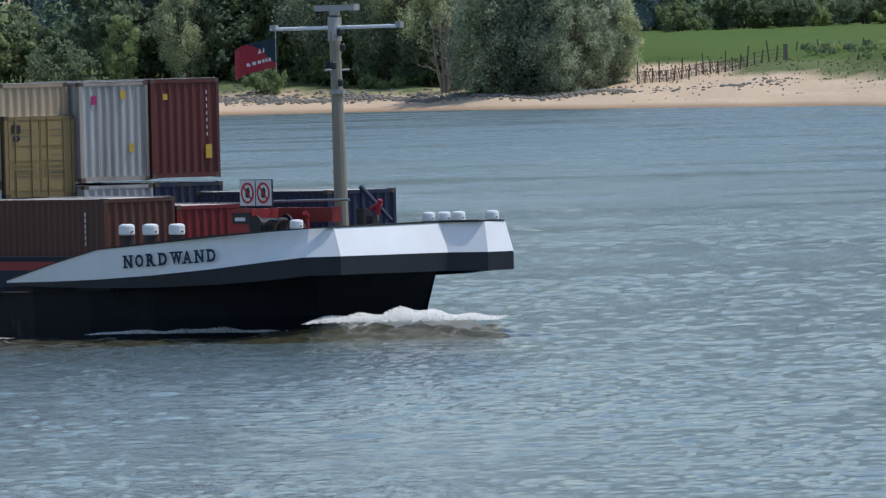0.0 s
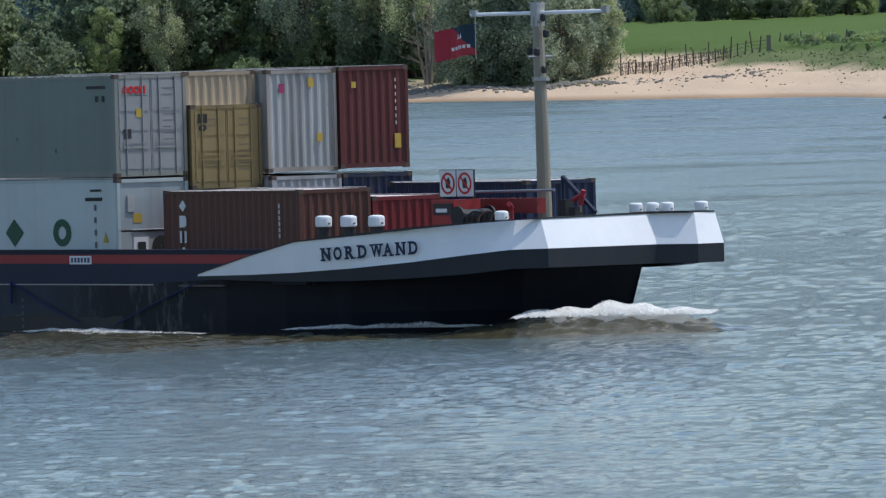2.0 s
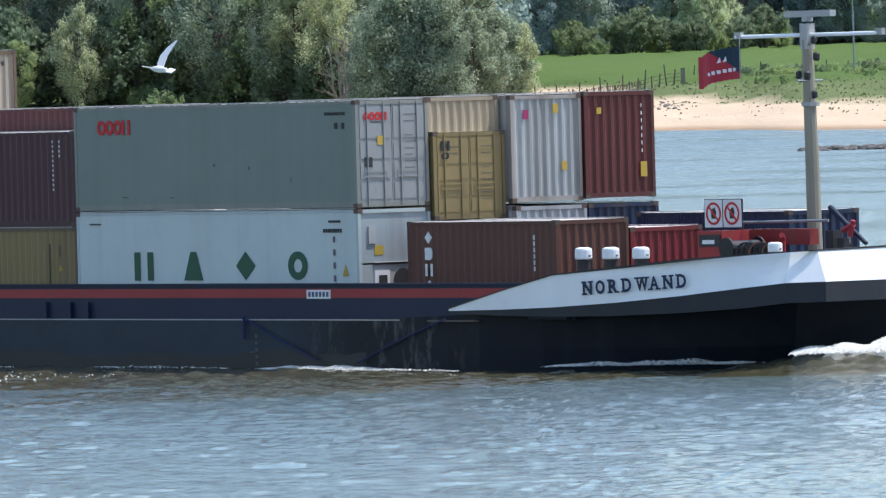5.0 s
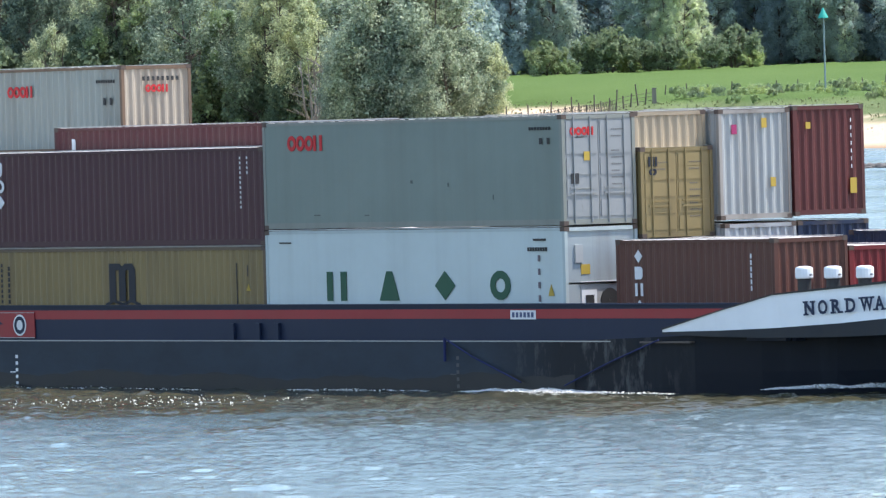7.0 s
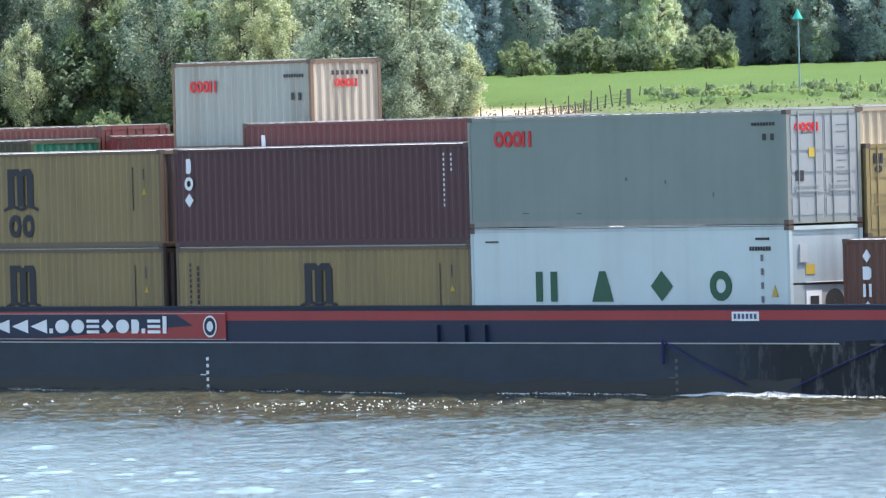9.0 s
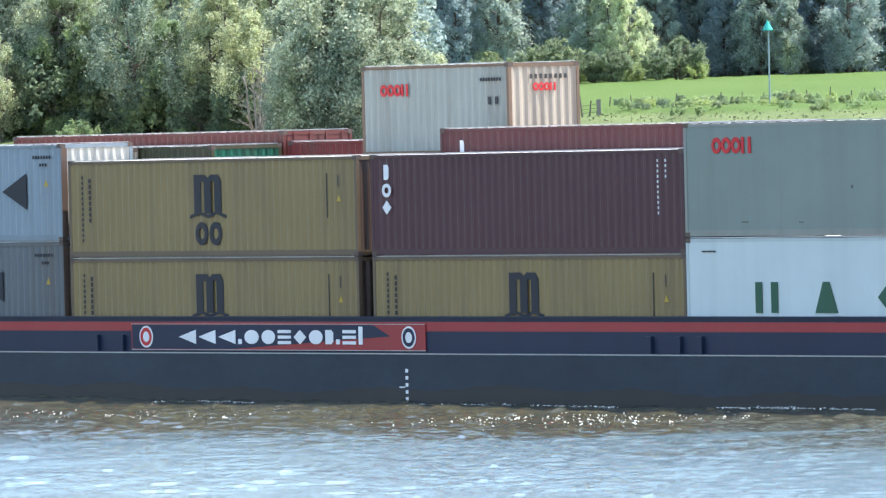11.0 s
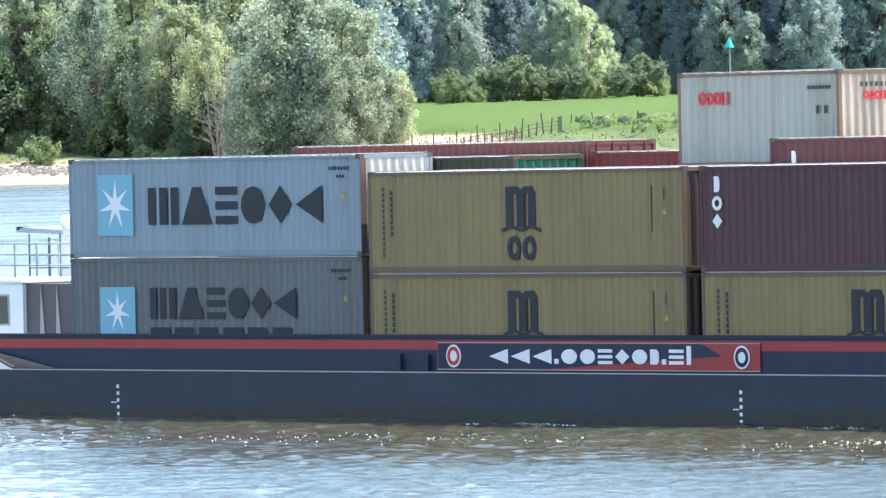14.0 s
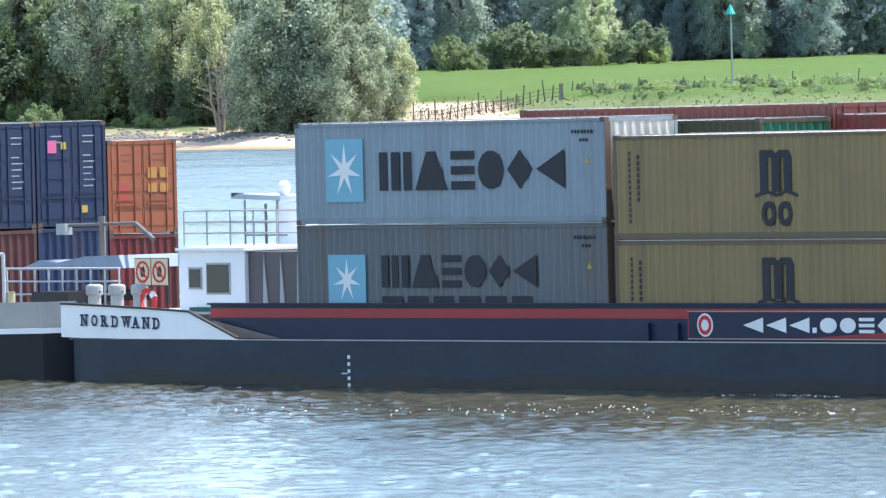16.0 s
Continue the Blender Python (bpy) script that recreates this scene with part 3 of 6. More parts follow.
def container(label, color, L, H, front="wall", smooth=False, wear=0.5, end_color=None, W=2.44, group="stacked containers", roof=None, posts=None):
    global CASTING
    root = thing("shipping_container", label, "container", group)
    color = tuple(c * 0.71 for c in color)
    body = paint(color, wear, 0.5)
    end = paint(end_color or color, wear * 1.2, 0.5)
    frame_mat = paint(posts or tuple(c * 0.85 for c in color), min(0.9, wear * 1.9), 0.55)
    bm = bmesh.new()
    for x in (0, L - 0.10):
        for y in (0, W - 0.10):
            box(bm, x, x + 0.10, y, y + 0.10, 0.12, H - 0.12)
    for y in (0, W - 0.07):
        box(bm, 0.10, L - 0.10, y + 0.002, y + 0.068, 0.02, 0.17)
        box(bm, 0.10, L - 0.10, y + 0.002, y + 0.068, H - 0.10, H - 0.02)
    for x in (0, L - 0.08):
        box(bm, x + 0.004, x + 0.076, 0.10, W - 0.10, 0.02, 0.15)
        box(bm, x + 0.004, x + 0.076, 0.10, W - 0.10, H - 0.12, H - 0.02)
    part("frame", bm, frame_mat, root, "scuffed steel frame")
    for y, out in ((0.012, -1), (W - 0.012, 1)):
        bm = bmesh.new()
        if smooth:
            corrugated(bm, 0.10, L - 0.10, 0.17, H - 0.10, y, out, 0.60, 0.006)
        else:
            corrugated(bm, 0.10, L - 0.10, 0.17, H - 0.10, y, out)
        part("side_wall", bm, body, root)
    bm = corrugated(bmesh.new(), 0.08, L - 0.08, 0.07, W - 0.07, H - 0.015, 1, 0.42, 0.02)
    bm.transform(Matrix(((1, 0, 0, 0), (0, 0, 1, 0), (0, 1, 0, 0), (0, 0, 0, 1))))
    part("roof", bm, roof or sunlit_dusty_roof(color), root)
    # Thin pale strips stand for the sunlit line along each roof edge.
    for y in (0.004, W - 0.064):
        part("roof_edge", boxes((0.16, L - 0.16, y, y + 0.06, H - 0.003, H + 0.016)), sunlit_dusty_roof(color), root, "pale dusty roof edge coloured as a sunlit line")
    part("floor_panel", boxes((0.1, L - 0.1, 0.08, W - 0.08, 0.08, 0.16)), RUST, root)
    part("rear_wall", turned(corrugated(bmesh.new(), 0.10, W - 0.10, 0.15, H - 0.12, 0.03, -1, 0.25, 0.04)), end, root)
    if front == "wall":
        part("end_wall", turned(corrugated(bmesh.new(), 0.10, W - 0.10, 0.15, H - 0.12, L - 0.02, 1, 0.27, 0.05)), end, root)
    elif front == "doors":
        for i, y in enumerate((0.10, W / 2 + 0.008)):
            y1 = y + W / 2 - 0.108
            door = part("door", boxes((L - 0.07, L - 0.03, y, y1, 0.15, H - 0.12), *[(L - 0.03, L - 0.012, y + 0.05, y1 - 0.05, 0.15 + (H - 0.3) * q, 0.15 + (H - 0.3) * q + (H - 0.3) * 0.17) for q in (0.03, 0.24, 0.45, 0.66, 0.82)]), end, root)
            for f in (0.25, 0.75):
                yy = y + (y1 - y) * f
                bar = part("locking_bar", tubes(((L + 0.005, yy, 0.06), (L + 0.005, yy, H - 0.05), 0.018)), STEEL if sum(color) > 1.0 else end, door, "upright locking bar")
            part("door_handle", boxes((L, L + 0.02, y + 0.15, y1 - 0.15, 0.80, 0.84), (L, L + 0.02, y + 0.15, y1 - 0.15, 0.94, 0.97)), STEEL if sum(color) > 1.0 else end, door)
            part("marking", boxes(*[(L - 0.010, L - 0.004, y + 0.42 + 0.07 * q, y + 0.455 + 0.07 * q, H - 0.42 - 0.17 * j - 0.2 * (j > 1), H - 0.385 - 0.17 * j - 0.2 * (j > 1)) for j in range(8 if i else 2) for q in range(6 - j % 3)]), plain((0.60, 0.60, 0.60)) if sum(color) < 0.35 else plain((0.12, 0.115, 0.11)), door, "small stencilled marks")["kind"] = "stuff"
    if CASTING is None:
        CASTING = bpy.data.meshes.new("corner_casting")
        bm = boxes((-0.004, 0.174, -0.004, 0.158, 0, 0.118))
        bmesh.ops.bevel(bm, geom=bm.edges[:], offset=0.012, segments=1)
        bm.to_mesh(CASTING)
        bm.free()
        CASTING.materials.append(paint((0.10, 0.07, 0.055), 0.5, 0.7))
    for x in (0, L - 0.17):
        for y in (0, W - 0.154):
            for z in (0, H - 0.118):
                shared("corner_casting", CASTING, root, pose(x, y, z))
    return root


UNIT = {}


def blocks(name, parent, mat, rows, y=-0.010, label="", axis="y"):
    """Flat painted marks as (x0, x1, z0, z1) on a side (axis y), or (y0, y1, z0, z1) on an end at x = y."""
    if len(rows) > 6:
        bm = bmesh.new()
        for a, b, c, d in rows:
            if axis == "y":
                box(bm, a, b, y, y + 0.012, c, d)
            else:
                box(bm, y - 0.012, y, a, b, c, d)
        return tagged(part(name, bm, mat, parent, label), kind="stuff")
    if mat.name not in UNIT:
        UNIT[mat.name] = bpy.data.meshes.new("mark")
        bm = boxes((0, 1, 0, 1, 0, 1))
        bm.to_mesh(UNIT[mat.name])
        bm.free()
        UNIT[mat.name].materials.append(mat)
    for a, b, c, d in rows:
        if axis == "y":
            m = pose(a, y, c) @ Matrix.Diagonal((b - a, 0.012, d - c, 1))
        else:
            m = pose(y - 0.012, a, c) @ Matrix.Diagonal((0.012, b - a, d - c, 1))
        tagged(shared(name, UNIT[mat.name], parent, m), label)


def shape(kind, x0, x1, z0, z1):
    """Plain shapes that stand for the big painted emblems: outlines in x and z."""
    w, h, xm = x1 - x0, z1 - z0, (x0 + x1) / 2
    if kind == "notch":
        return [[(x0, z0), (x0 + 0.42 * w, z0), (x0 + 0.28 * w, z1), (x0, z1)], [(x1 - 0.42 * w, z0), (x1, z0), (x1, z1), (x1 - 0.28 * w, z1)]]
    if kind == "wedge":
        return [[(x0, z0), (xm - 0.14 * w, z1), (xm + 0.14 * w, z1), (x1, z0)]]
    if kind == "slats":
        return [[(x0, z0 + h * f), (x1, z0 + h * f), (x1, z0 + h * (f + 0.22)), (x0, z0 + h * (f + 0.22))] for f in (0, 0.39, 0.78)]
    if kind == "pair":
        return [[(x0, z0), (x0 + 0.30 * w, z0), (x0 + 0.30 * w, z1), (x0, z1)], [(x1 - 0.30 * w, z0), (x1, z0), (x1, z1), (x1 - 0.30 * w, z1)]]
    if kind == "steps":
        return [[(xm, z0), (x1, z0 + h / 2), (xm, z1), (x0, z0 + h / 2)]]
    if kind == "arrow":
        return [[(x0, z0 + 0.5 * h), (x1, z0), (x1, z1)]]
    if kind == "block":
        return [[(x0, z0), (x1 - 0.25 * w, z0), (x1, z0 + 0.2 * h), (x1, z1 - 0.2 * h), (x1 - 0.25 * w, z1), (x0, z1)]]
    if kind == "bars":
        return [[(x0 + w * f, z0), (x0 + w * (f + 0.25), z0), (x0 + w * (f + 0.25), z1), (x0 + w * f, z1)] for f in (0, 0.375, 0.75)]
    n = 14
    out = [(xm + w / 2 * math.cos(math.tau * i / n), (z0 + z1) / 2 + h / 2 * math.sin(math.tau * i / n)) for i in range(n + 1)]
    inn = [(xm + w * 0.24 * math.cos(math.tau * i / n), (z0 + z1) / 2 + h * 0.24 * math.sin(math.tau * i / n)) for i in range(n + 1)]
    return [out[:-1]] if kind == "disc" else [out + inn[::-1]]


def shapes(parent, mat, rows, y=-0.010, label="", axis="y", name="emblem"):
    """Each plain shape as a part of its own: rows of (kind, x0, x1, z0, z1)."""
    turn = pose(0, y, 0) if axis == "y" else pose(y, 0, 0, 0, 0, 90)
    for row in rows:
        for outline in shape(*row):
            part(name, prism(outline, 0.012, turn), mat, parent, label)


def codes(root, L, H, mat, x=None):
    """The small number panel near the front end of a side."""
    x = L - 1.25 if x is None else x
    blocks("marking", root, mat, [(x + 0.12 * i, x + 0.12 * i + 0.06, H - 0.40, H - 0.31) for i in range(7)] + [(x + 0.3 + 0.12 * i, x + 0.36 + 0.12 * i, H - 0.60, H - 0.52) for i in range(3)], label="small stencilled marks")


def star(n, r, inner):
    return [((r if i % 2 == 0 else inner) * math.sin(math.pi * i / n), (r if i % 2 == 0 else inner) * math.cos(math.pi * i / n)) for i in range(2 * n)]


INK, PALE = plain((0.010, 0.013, 0.023)), plain((0.80, 0.80, 0.80))
YELLOW, BRIGHTRED, SKYBLUE = plain((0.50, 0.34, 0.05)), plain((0.55, 0.02, 0.025)), plain((0.19, 0.43, 0.54))
MUSTARD, OX, PURPLE = (0.350, 0.252, 0.104), (0.17, 0.035, 0.032), (0.100, 0.034, 0.046)
BLUEBOX, BROWNBOX = (0.014, 0.032, 0.092), (0.165, 0.060, 0.042)


def mustard(L, H, name_low):
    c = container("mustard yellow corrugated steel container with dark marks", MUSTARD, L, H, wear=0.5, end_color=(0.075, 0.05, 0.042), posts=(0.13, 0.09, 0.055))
    x, z = 5.42, H - 1.45
    shapes(c, INK, [("bars", x, x + 1.15, z, z + 0.86)], label="dark blue emblem of bars")
    part("emblem", prism([(x, z + 0.84), (x + 1.15, z + 0.84), (x + 1.02, z + 1.02), (x + 0.70, z + 1.02), (x + 0.575, z + 0.93), (x + 0.45, z + 1.02), (x, z + 1.02)], 0.012, pose(0, -0.011, 0)), INK, c)
    part("emblem", prism([(x - 0.18, z - 0.13), (x + 0.2, z - 0.02), (x + 0.575, z - 0.12), (x + 0.95, z - 0.02), (x + 1.35, z - 0.13), (x + 1.35, z - 0.05), (x + 0.95, z + 0.06), (x + 0.575, z - 0.04), (x + 0.2, z + 0.06), (x - 0.18, z - 0.05)], 0.012, pose(0, -0.012, 0)), INK, c, "dark wavy line")
    shapes(c, INK, [("ring", x + 0.03, x + 0.56, z - 0.84, z - 0.22), ("ring", x + 0.62, x + 1.15, z - 0.84, z - 0.22)], label="dark blue emblem")
    blocks("marking", c, INK, [(0.57, 0.63, H - 0.5 - 0.14 * i, H - 0.41 - 0.14 * i) for i in range(13)] + [(0.88, 0.96, H - 0.6 - 0.15 * i, H - 0.49 - 0.15 * i) for i in range(8)], label="upright lettering too small to read")
    blocks("marking", c, INK, [(10.95, 10.98, H - 1.6, H - 0.45), (11.42, 11.45, H - 0.8, H - 0.5)], label="thin marks")
    part("warning_label", prism([(11.36, H - 1.18), (11.54, H - 1.18), (11.45, H - 1.01)], 0.01, pose(0, -0.008, 0)), YELLOW, c, "yellow warning triangle")
    return c


def starred(H, color, wear):
    # Cream end colour stands for sunlight on the grey-blue end wall.
    c = container("grey-blue corrugated steel container with a white star", color, 12.19, H, wear=wear, end_color=(0.62, 0.58, 0.50))
    part("corner_post", boxes((12.186, 12.20, 0.005, 0.20, 0.12, H - 0.12)), paint((0.12, 0.075, 0.055), 0.5, 0.7), c, "rusty corner post")
    zt = H - 0.42
    drop, tall = (0.0, 1.62) if H < 2.8 else (0.34, 1.30)
    part("emblem_panel", boxes((1.25, 2.75, -0.008, 0.004, zt - drop - tall, zt - drop)), SKYBLUE, c, "light blue square panel")
    part("emblem_star", prism(star(7, 0.42 * tall, 0.12 * tall), 0.01, pose(2.0, -0.016, zt - drop - tall / 2)), PALE, c, "white seven-pointed star")
    x, k = 3.40, (1.0 if H < 2.8 else 0.84)
    for kind, w in (("bars", 1.28), ("wedge", 1.28), ("slats", 0.92), ("disc", 1.0), ("steps", 0.98), ("arrow", 1.08)):
        shapes(c, INK, [(kind, x, x + w * k, zt - 0.36 - 0.98 * k, zt - 0.36)], label="big dark painted shape")
        x += (w + 0.14) * k
    if k < 1:
        blocks("emblem", c, INK, [(3.4 + 1.02 * i, 4.2 + 1.02 * i, zt - 1.62, zt - 1.40) for i in range(6)], label="dark painted bar")
    codes(c, 12.19, H, INK)
    part("warning_label", prism([(11.42, H - 1.14), (11.60, H - 1.14), (11.51, H - 0.97)], 0.01, pose(0, -0.008, 0)), YELLOW, c)
    return c


def red_row(root, x, z, s, y=-0.010, axis="y"):
    shapes(root, BRIGHTRED, [(k, x + a * s, x + (a + 0.46) * s, z, z + 0.52 * s) for k, a in (("ring", 0), ("ring", 0.46), ("ring", 0.92), ("pair", 1.40))], y, "red emblem of rounded shapes", axis)


def stow():
    """The load of the lead barge, stack by stack from the stern."""
    hold = 1.21
    # nearest row
    aboard(starred(3.0, (0.17, 0.19, 0.205), 0.55), -25.32, 0, 1.24)
    aboard(starred(2.62, (0.34, 0.42, 0.48), 0.25), -25.32, 0, 4.255)
    aboard(mustard(12.19, 2.575, True), -12.82, 0, hold)
    aboard(mustard(12.19, 2.60, False), -12.82, 0, 3.80)
    aboard(mustard(12.19, 2.575, True), -0.06, 0, hold)
    tall = aboard(container("dark purple-brown corrugated container, white upright marks", PURPLE, 12.19, 2.60, wear=0.15, front="wall"), -0.06, 0, 3.80)
    shapes(tall, PALE, [("block", 0.54, 0.74, 1.95, 2.34), ("ring", 0.46, 0.82, 1.50, 1.86), ("steps", 0.46, 0.82, 1.06, 1.42)], label="white upright marks")
    blocks("marking", tall, PALE, [(11.20, 11.245, 2.28 - 0.13 * i, 2.35 - 0.13 * i) for i in range(11)] + [(11.50, 11.545, 2.28 - 0.13 * i, 2.35 - 0.13 * i) for i in range(4)], label="small white marks")
    low = aboard(container("white refrigerated container with green squared marks", (0.76, 0.86, 0.85), 12.19, 2.97, front="none", smooth=True, wear=0.12), 12.15, 0, hold)
    green = plain((0.02, 0.09, 0.05))
    shapes(low, green, [(k, x, x + 0.82, 1.12, 1.88) for x, k in ((2.55, "pair"), (4.72, "wedge"), (6.98, "steps"), (9.20, "ring"))], label="dark green painted shape")
    blocks("marking", low, DARK, [(0.6, 1.1, 2.62, 2.66), (10.95, 11.45, 2.62, 2.68)] + [(10.72 + 0.1 * i, 10.79 + 0.1 * i, 2.36, 2.46) for i in range(8)], label="small stencilled marks")
    blocks("marking", low, plain((0.16, 0.13, 0.15)), [(11.12, 11.20, 1.08 + 0.34 * i, 1.24 + 0.34 * i) for i in range(4)], label="small dark marks")
    part("warning_label", prism([(11.5, 1.22), (11.74, 1.22), (11.62, 1.52)], 0.01, pose(0, -0.008, 0)), YELLOW, low)
    L = 12.19
    part("end_panel", boxes((L - 0.10, L - 0.04, 0.10, 2.34, 1.55, 2.85), (L - 0.10, L - 0.04, 0.10, 0.5, 0.15, 1.5), (L - 0.10, L - 0.04, 1.95, 2.34, 0.15, 1.5), (L - 0.4, L - 0.3, 0.1, 2.34, 0.15, 1.55)), paint((0.36, 0.40, 0.41), 0.5), low)
    unit = part("cooling_unit", boxes((L - 0.30, L - 0.06, 0.52, 1.93, 0.65, 1.50)), GREY, low, "grey cooling machinery")
    part("unit_panel", boxes((L - 0.06, L - 0.03, 0.55, 1.05, 0.8, 1.35)), PALE, unit)
    part("unit_window", boxes((L - 0.03, L - 0.015, 0.68, 0.95, 0.9, 1.22)), DARK, unit)
    part("fan_grille", ring(0.3, 0.28, 0.03, pose(L - 0.04, 1.5, 1.08, 0, 0, 90)), DARK, unit)
    part("unit_rail", tubes(((L - 0.02, 0.5, 0.6), (L - 0.02, 1.95, 0.6), 0.025)), STEEL, unit)
    part("unit_rail", tubes(((L - 0.02, 0.5, 1.55), (L - 0.02, 1.95, 1.55), 0.02)), STEEL, unit)
    part("safety_label", boxes((L - 0.04, L - 0.03, 0.55, 0.85, 1.75, 2.0)), YELLOW, low)
    part("wall_box", boxes((L - 0.04, L + 0.0, 0.35, 0.6, 2.05, 2.5)), GREY, low)
    big = aboard(container("pale grey-green high container with pale grey doors", (0.265, 0.322, 0.287), 12.19, 2.82, front="doors", smooth=True, wear=0.16, end_color=(0.29, 0.30, 0.30), posts=(0.24, 0.25, 0.22)), 12.15, 0, 4.20)
    red_row(big, 1.05, 2.05, 0.78)
    scuff = plain((0.10, 0.115, 0.105), 0.8)
    for x, z, w, h in ((6.1, 1.15, 0.08, 0.08), (7.6, 1.05, 0.05, 0.10), (9.4, 0.7, 0.03, 0.12), (2.1, 0.35, 0.25, 0.03), (4.2, 0.33, 0.18, 0.03)):
        part("scuff", boxes((x, x + w, -0.003, 0.004, z, z + h)), scuff, big, "dark scuff")
    blocks("marking", big, DARK, [(10.9 + 0.11 * i, 10.97 + 0.11 * i, 2.44, 2.52) for i in range(8)] + [(11.3, 11.42, 2.08, 2.24), (11.6, 11.7, 2.08, 2.24)], label="small stencilled marks")
    red_row(big, 0.27, 2.28, 0.42, L + 0.004, "x")
    part("safety_label", boxes((L - 0.008, L + 0.003, 0.72, 0.95, 1.64, 1.87)), YELLOW, big, "yellow label")
    part("vent_panel", boxes((L - 0.008, L + 0.003, 0.28, 0.54, 1.06, 1.32)), DARK, big, "dark square panel")
    t = aboard(container("red-brown corrugated container with white upright marks", BROWNBOX, 6.02, 2.60, wear=0.2), 25.58, 0.63, 1.22)
    shapes(t, PALE, [(k, 0.72, 1.02, 2.02 - 0.42 * i, 2.34 - 0.42 * i) for i, k in enumerate(("steps", "block", "pair", "steps", "ring"))], label="white upright marks")
    blocks("marking", t, PALE, [(5.12, 5.17, 1.3 + 0.16 * i, 1.42 + 0.16 * i) for i in range(6)] + [(5.42, 5.5, 0.8, 1.1)], label="small white marks")
    aboard(container("bright red corrugated container with a dusty roof coloured as sunlit", (0.27, 0.022, 0.028), 6.02, 2.36, wear=0.12), 25.50, 3.2, 1.20)
    # second row
    m = aboard(container("mustard yellow container with closed doors", (0.36, 0.268, 0.112), 6.06, 2.33, front="doors", wear=0.3), 18.40, 2.50, 3.80)
    shapes(m, INK, [("bars", 0.25, 0.55, 1.83, 2.08), ("ring", 0.27, 0.53, 1.60, 1.78)], 6.075, "dark blue emblem of bars", "x")
    aboard(container("mustard yellow container under another one", MUSTARD, 6.06, 2.58), 18.40, 2.50, hold)
    aboard(container("cream corrugated container on the second tier", (0.60, 0.48, 0.33), 6.06, 2.85, wear=0.2), 18.15, 2.50, 6.15 - 1.95 + 0.0)
    tx = aboard(container("dark red corrugated container, a white mark at its end", (0.15, 0.035, 0.040), 12.19, 2.9, wear=0.2), -0.22, 2.50, 4.14)
    shapes(tx, PALE, [("block", 0.80, 0.96, 2.20, 2.58)], label="white mark")
    aboard(container("dark brown container in the hold", OX, 12.19, 2.9), -0.22, 2.50, hold)
    aboard(container("cream corrugated container between taller stacks", (0.58, 0.50, 0.39), 6.06, 2.60, wear=0.2), -22.15, 2.50, 4.12)
    for x in (-19.1, -13.0, -6.9):
        aboard(container("steel container in the hold", OX, 6.06, 2.9), x, 2.50, hold)
    # Low filler box, added to block sunlight through the empty row.
    aboard(container("unseen dark container added to keep sunlight out of the gap", OX, 12.19, 2.20), -12.85, 2.5, 4.12)
    aboard(container("olive green corrugated container with a bright green end", (0.085, 0.085, 0.035), 12.19, 2.62, end_color=(0.015, 0.15, 0.08)), -25.1, 5.00, 4.12)
    aboard(container("red corrugated container with a dusty roof coloured as sunlit", (0.30, 0.045, 0.04), 12.19, 2.67), -12.7, 7.50, 4.12)
    # third row
    for x, y, ln in ((-25.3, 2.5, 12.19), (-25.3, 5.0, 12.19), (-12.9, 5.0, 12.19), (-0.3, 5.0, 12.19), (-25.3, 7.5, 12.19), (-12.9, 7.5, 12.19), (-0.3, 7.5, 12.19), (12.2, 7.5, 6.06), (12.2, 5.0, 6.06)):
        if not (x == -25.3 and y == 2.5):
            aboard(container("dark steel container low in the hold", OX, ln, 2.9), x, y, hold)
    aboard(container("dark steel container low in the hold", OX, 6.06, 2.9), -25.3, 2.5, hold)
    aboard(container("dark steel container in the second tier", OX, 6.06, 2.15), -6.43, 5.0, 4.13)
    sm = aboard(container("weathered pale grey corrugated container, rusty corner posts", (0.44, 0.465, 0.41), 6.06, 2.44, wear=0.5, end_color=(0.43, 0.36, 0.28), posts=(0.17, 0.105, 0.065)), -6.43, 5.0, 6.29)
    red_row(sm, 0.78, 1.62, 0.62)
    red_row(sm, 0.82, 1.68, 0.42, 6.075, "x")
    blocks("marking", sm, DARK, [(4.9 + 0.11 * i, 4.97 + 0.11 * i, 1.96, 2.05) for i in range(8)] + [(5.2 + 0.3 * i, 5.3 + 0.3 * i, 1.35, 1.55) for i in range(2)], label="small stencilled marks")
    blocks("marking", sm, DARK, [(0.72 + 0.17 * i, 0.80 + 0.17 * i, 2.0, 2.12) for i in range(8)], 6.075, "small stencilled marks", "x")
    w = aboard(container("white corrugated container with rust streaks", (0.53, 0.55, 0.54), 6.06, 2.85, wear=0.7, posts=(0.33, 0.30, 0.27)), 18.60, 5.0, 4.19)
    aboard(container("white corrugated container low in the stack", (0.62, 0.64, 0.66), 6.06, 2.9, wear=0.4), 18.74, 5.0, hold)
    for a, b in ((0.42, 2.20), (1.45, 2.35)):
        blocks("marking", w, YELLOW if a > 1 else plain((0.35, 0.03, 0.12)), [(a, a + 0.18, b, b + 0.25)], 6.075, "small coloured label", "x")
    blocks("safety_label", w, YELLOW, [(1.72, 1.90, 0.83, 1.07)], 6.075, "yellow label", "x")
    # farthest row
    r = aboard(container("rust red corrugated container, yellow label on its end", (0.155, 0.032, 0.030), 6.06, 2.85, wear=0.2), 18.66, 7.5, 4.23)
    blocks("safety_label", r, YELLOW, [(1.92, 2.14, 0.55, 0.95)], 6.075, "yellow label", "x")
    blocks("marking", r, PALE, [(1.97, 1.995, 1.2 + 0.2 * i, 1.30 + 0.2 * i) for i in range(7)], 6.075, "small white marks", "x")
    blocks("warning_label", r, YELLOW, [(0.42, 0.58, 2.25, 2.42)], 6.075, "", "x")
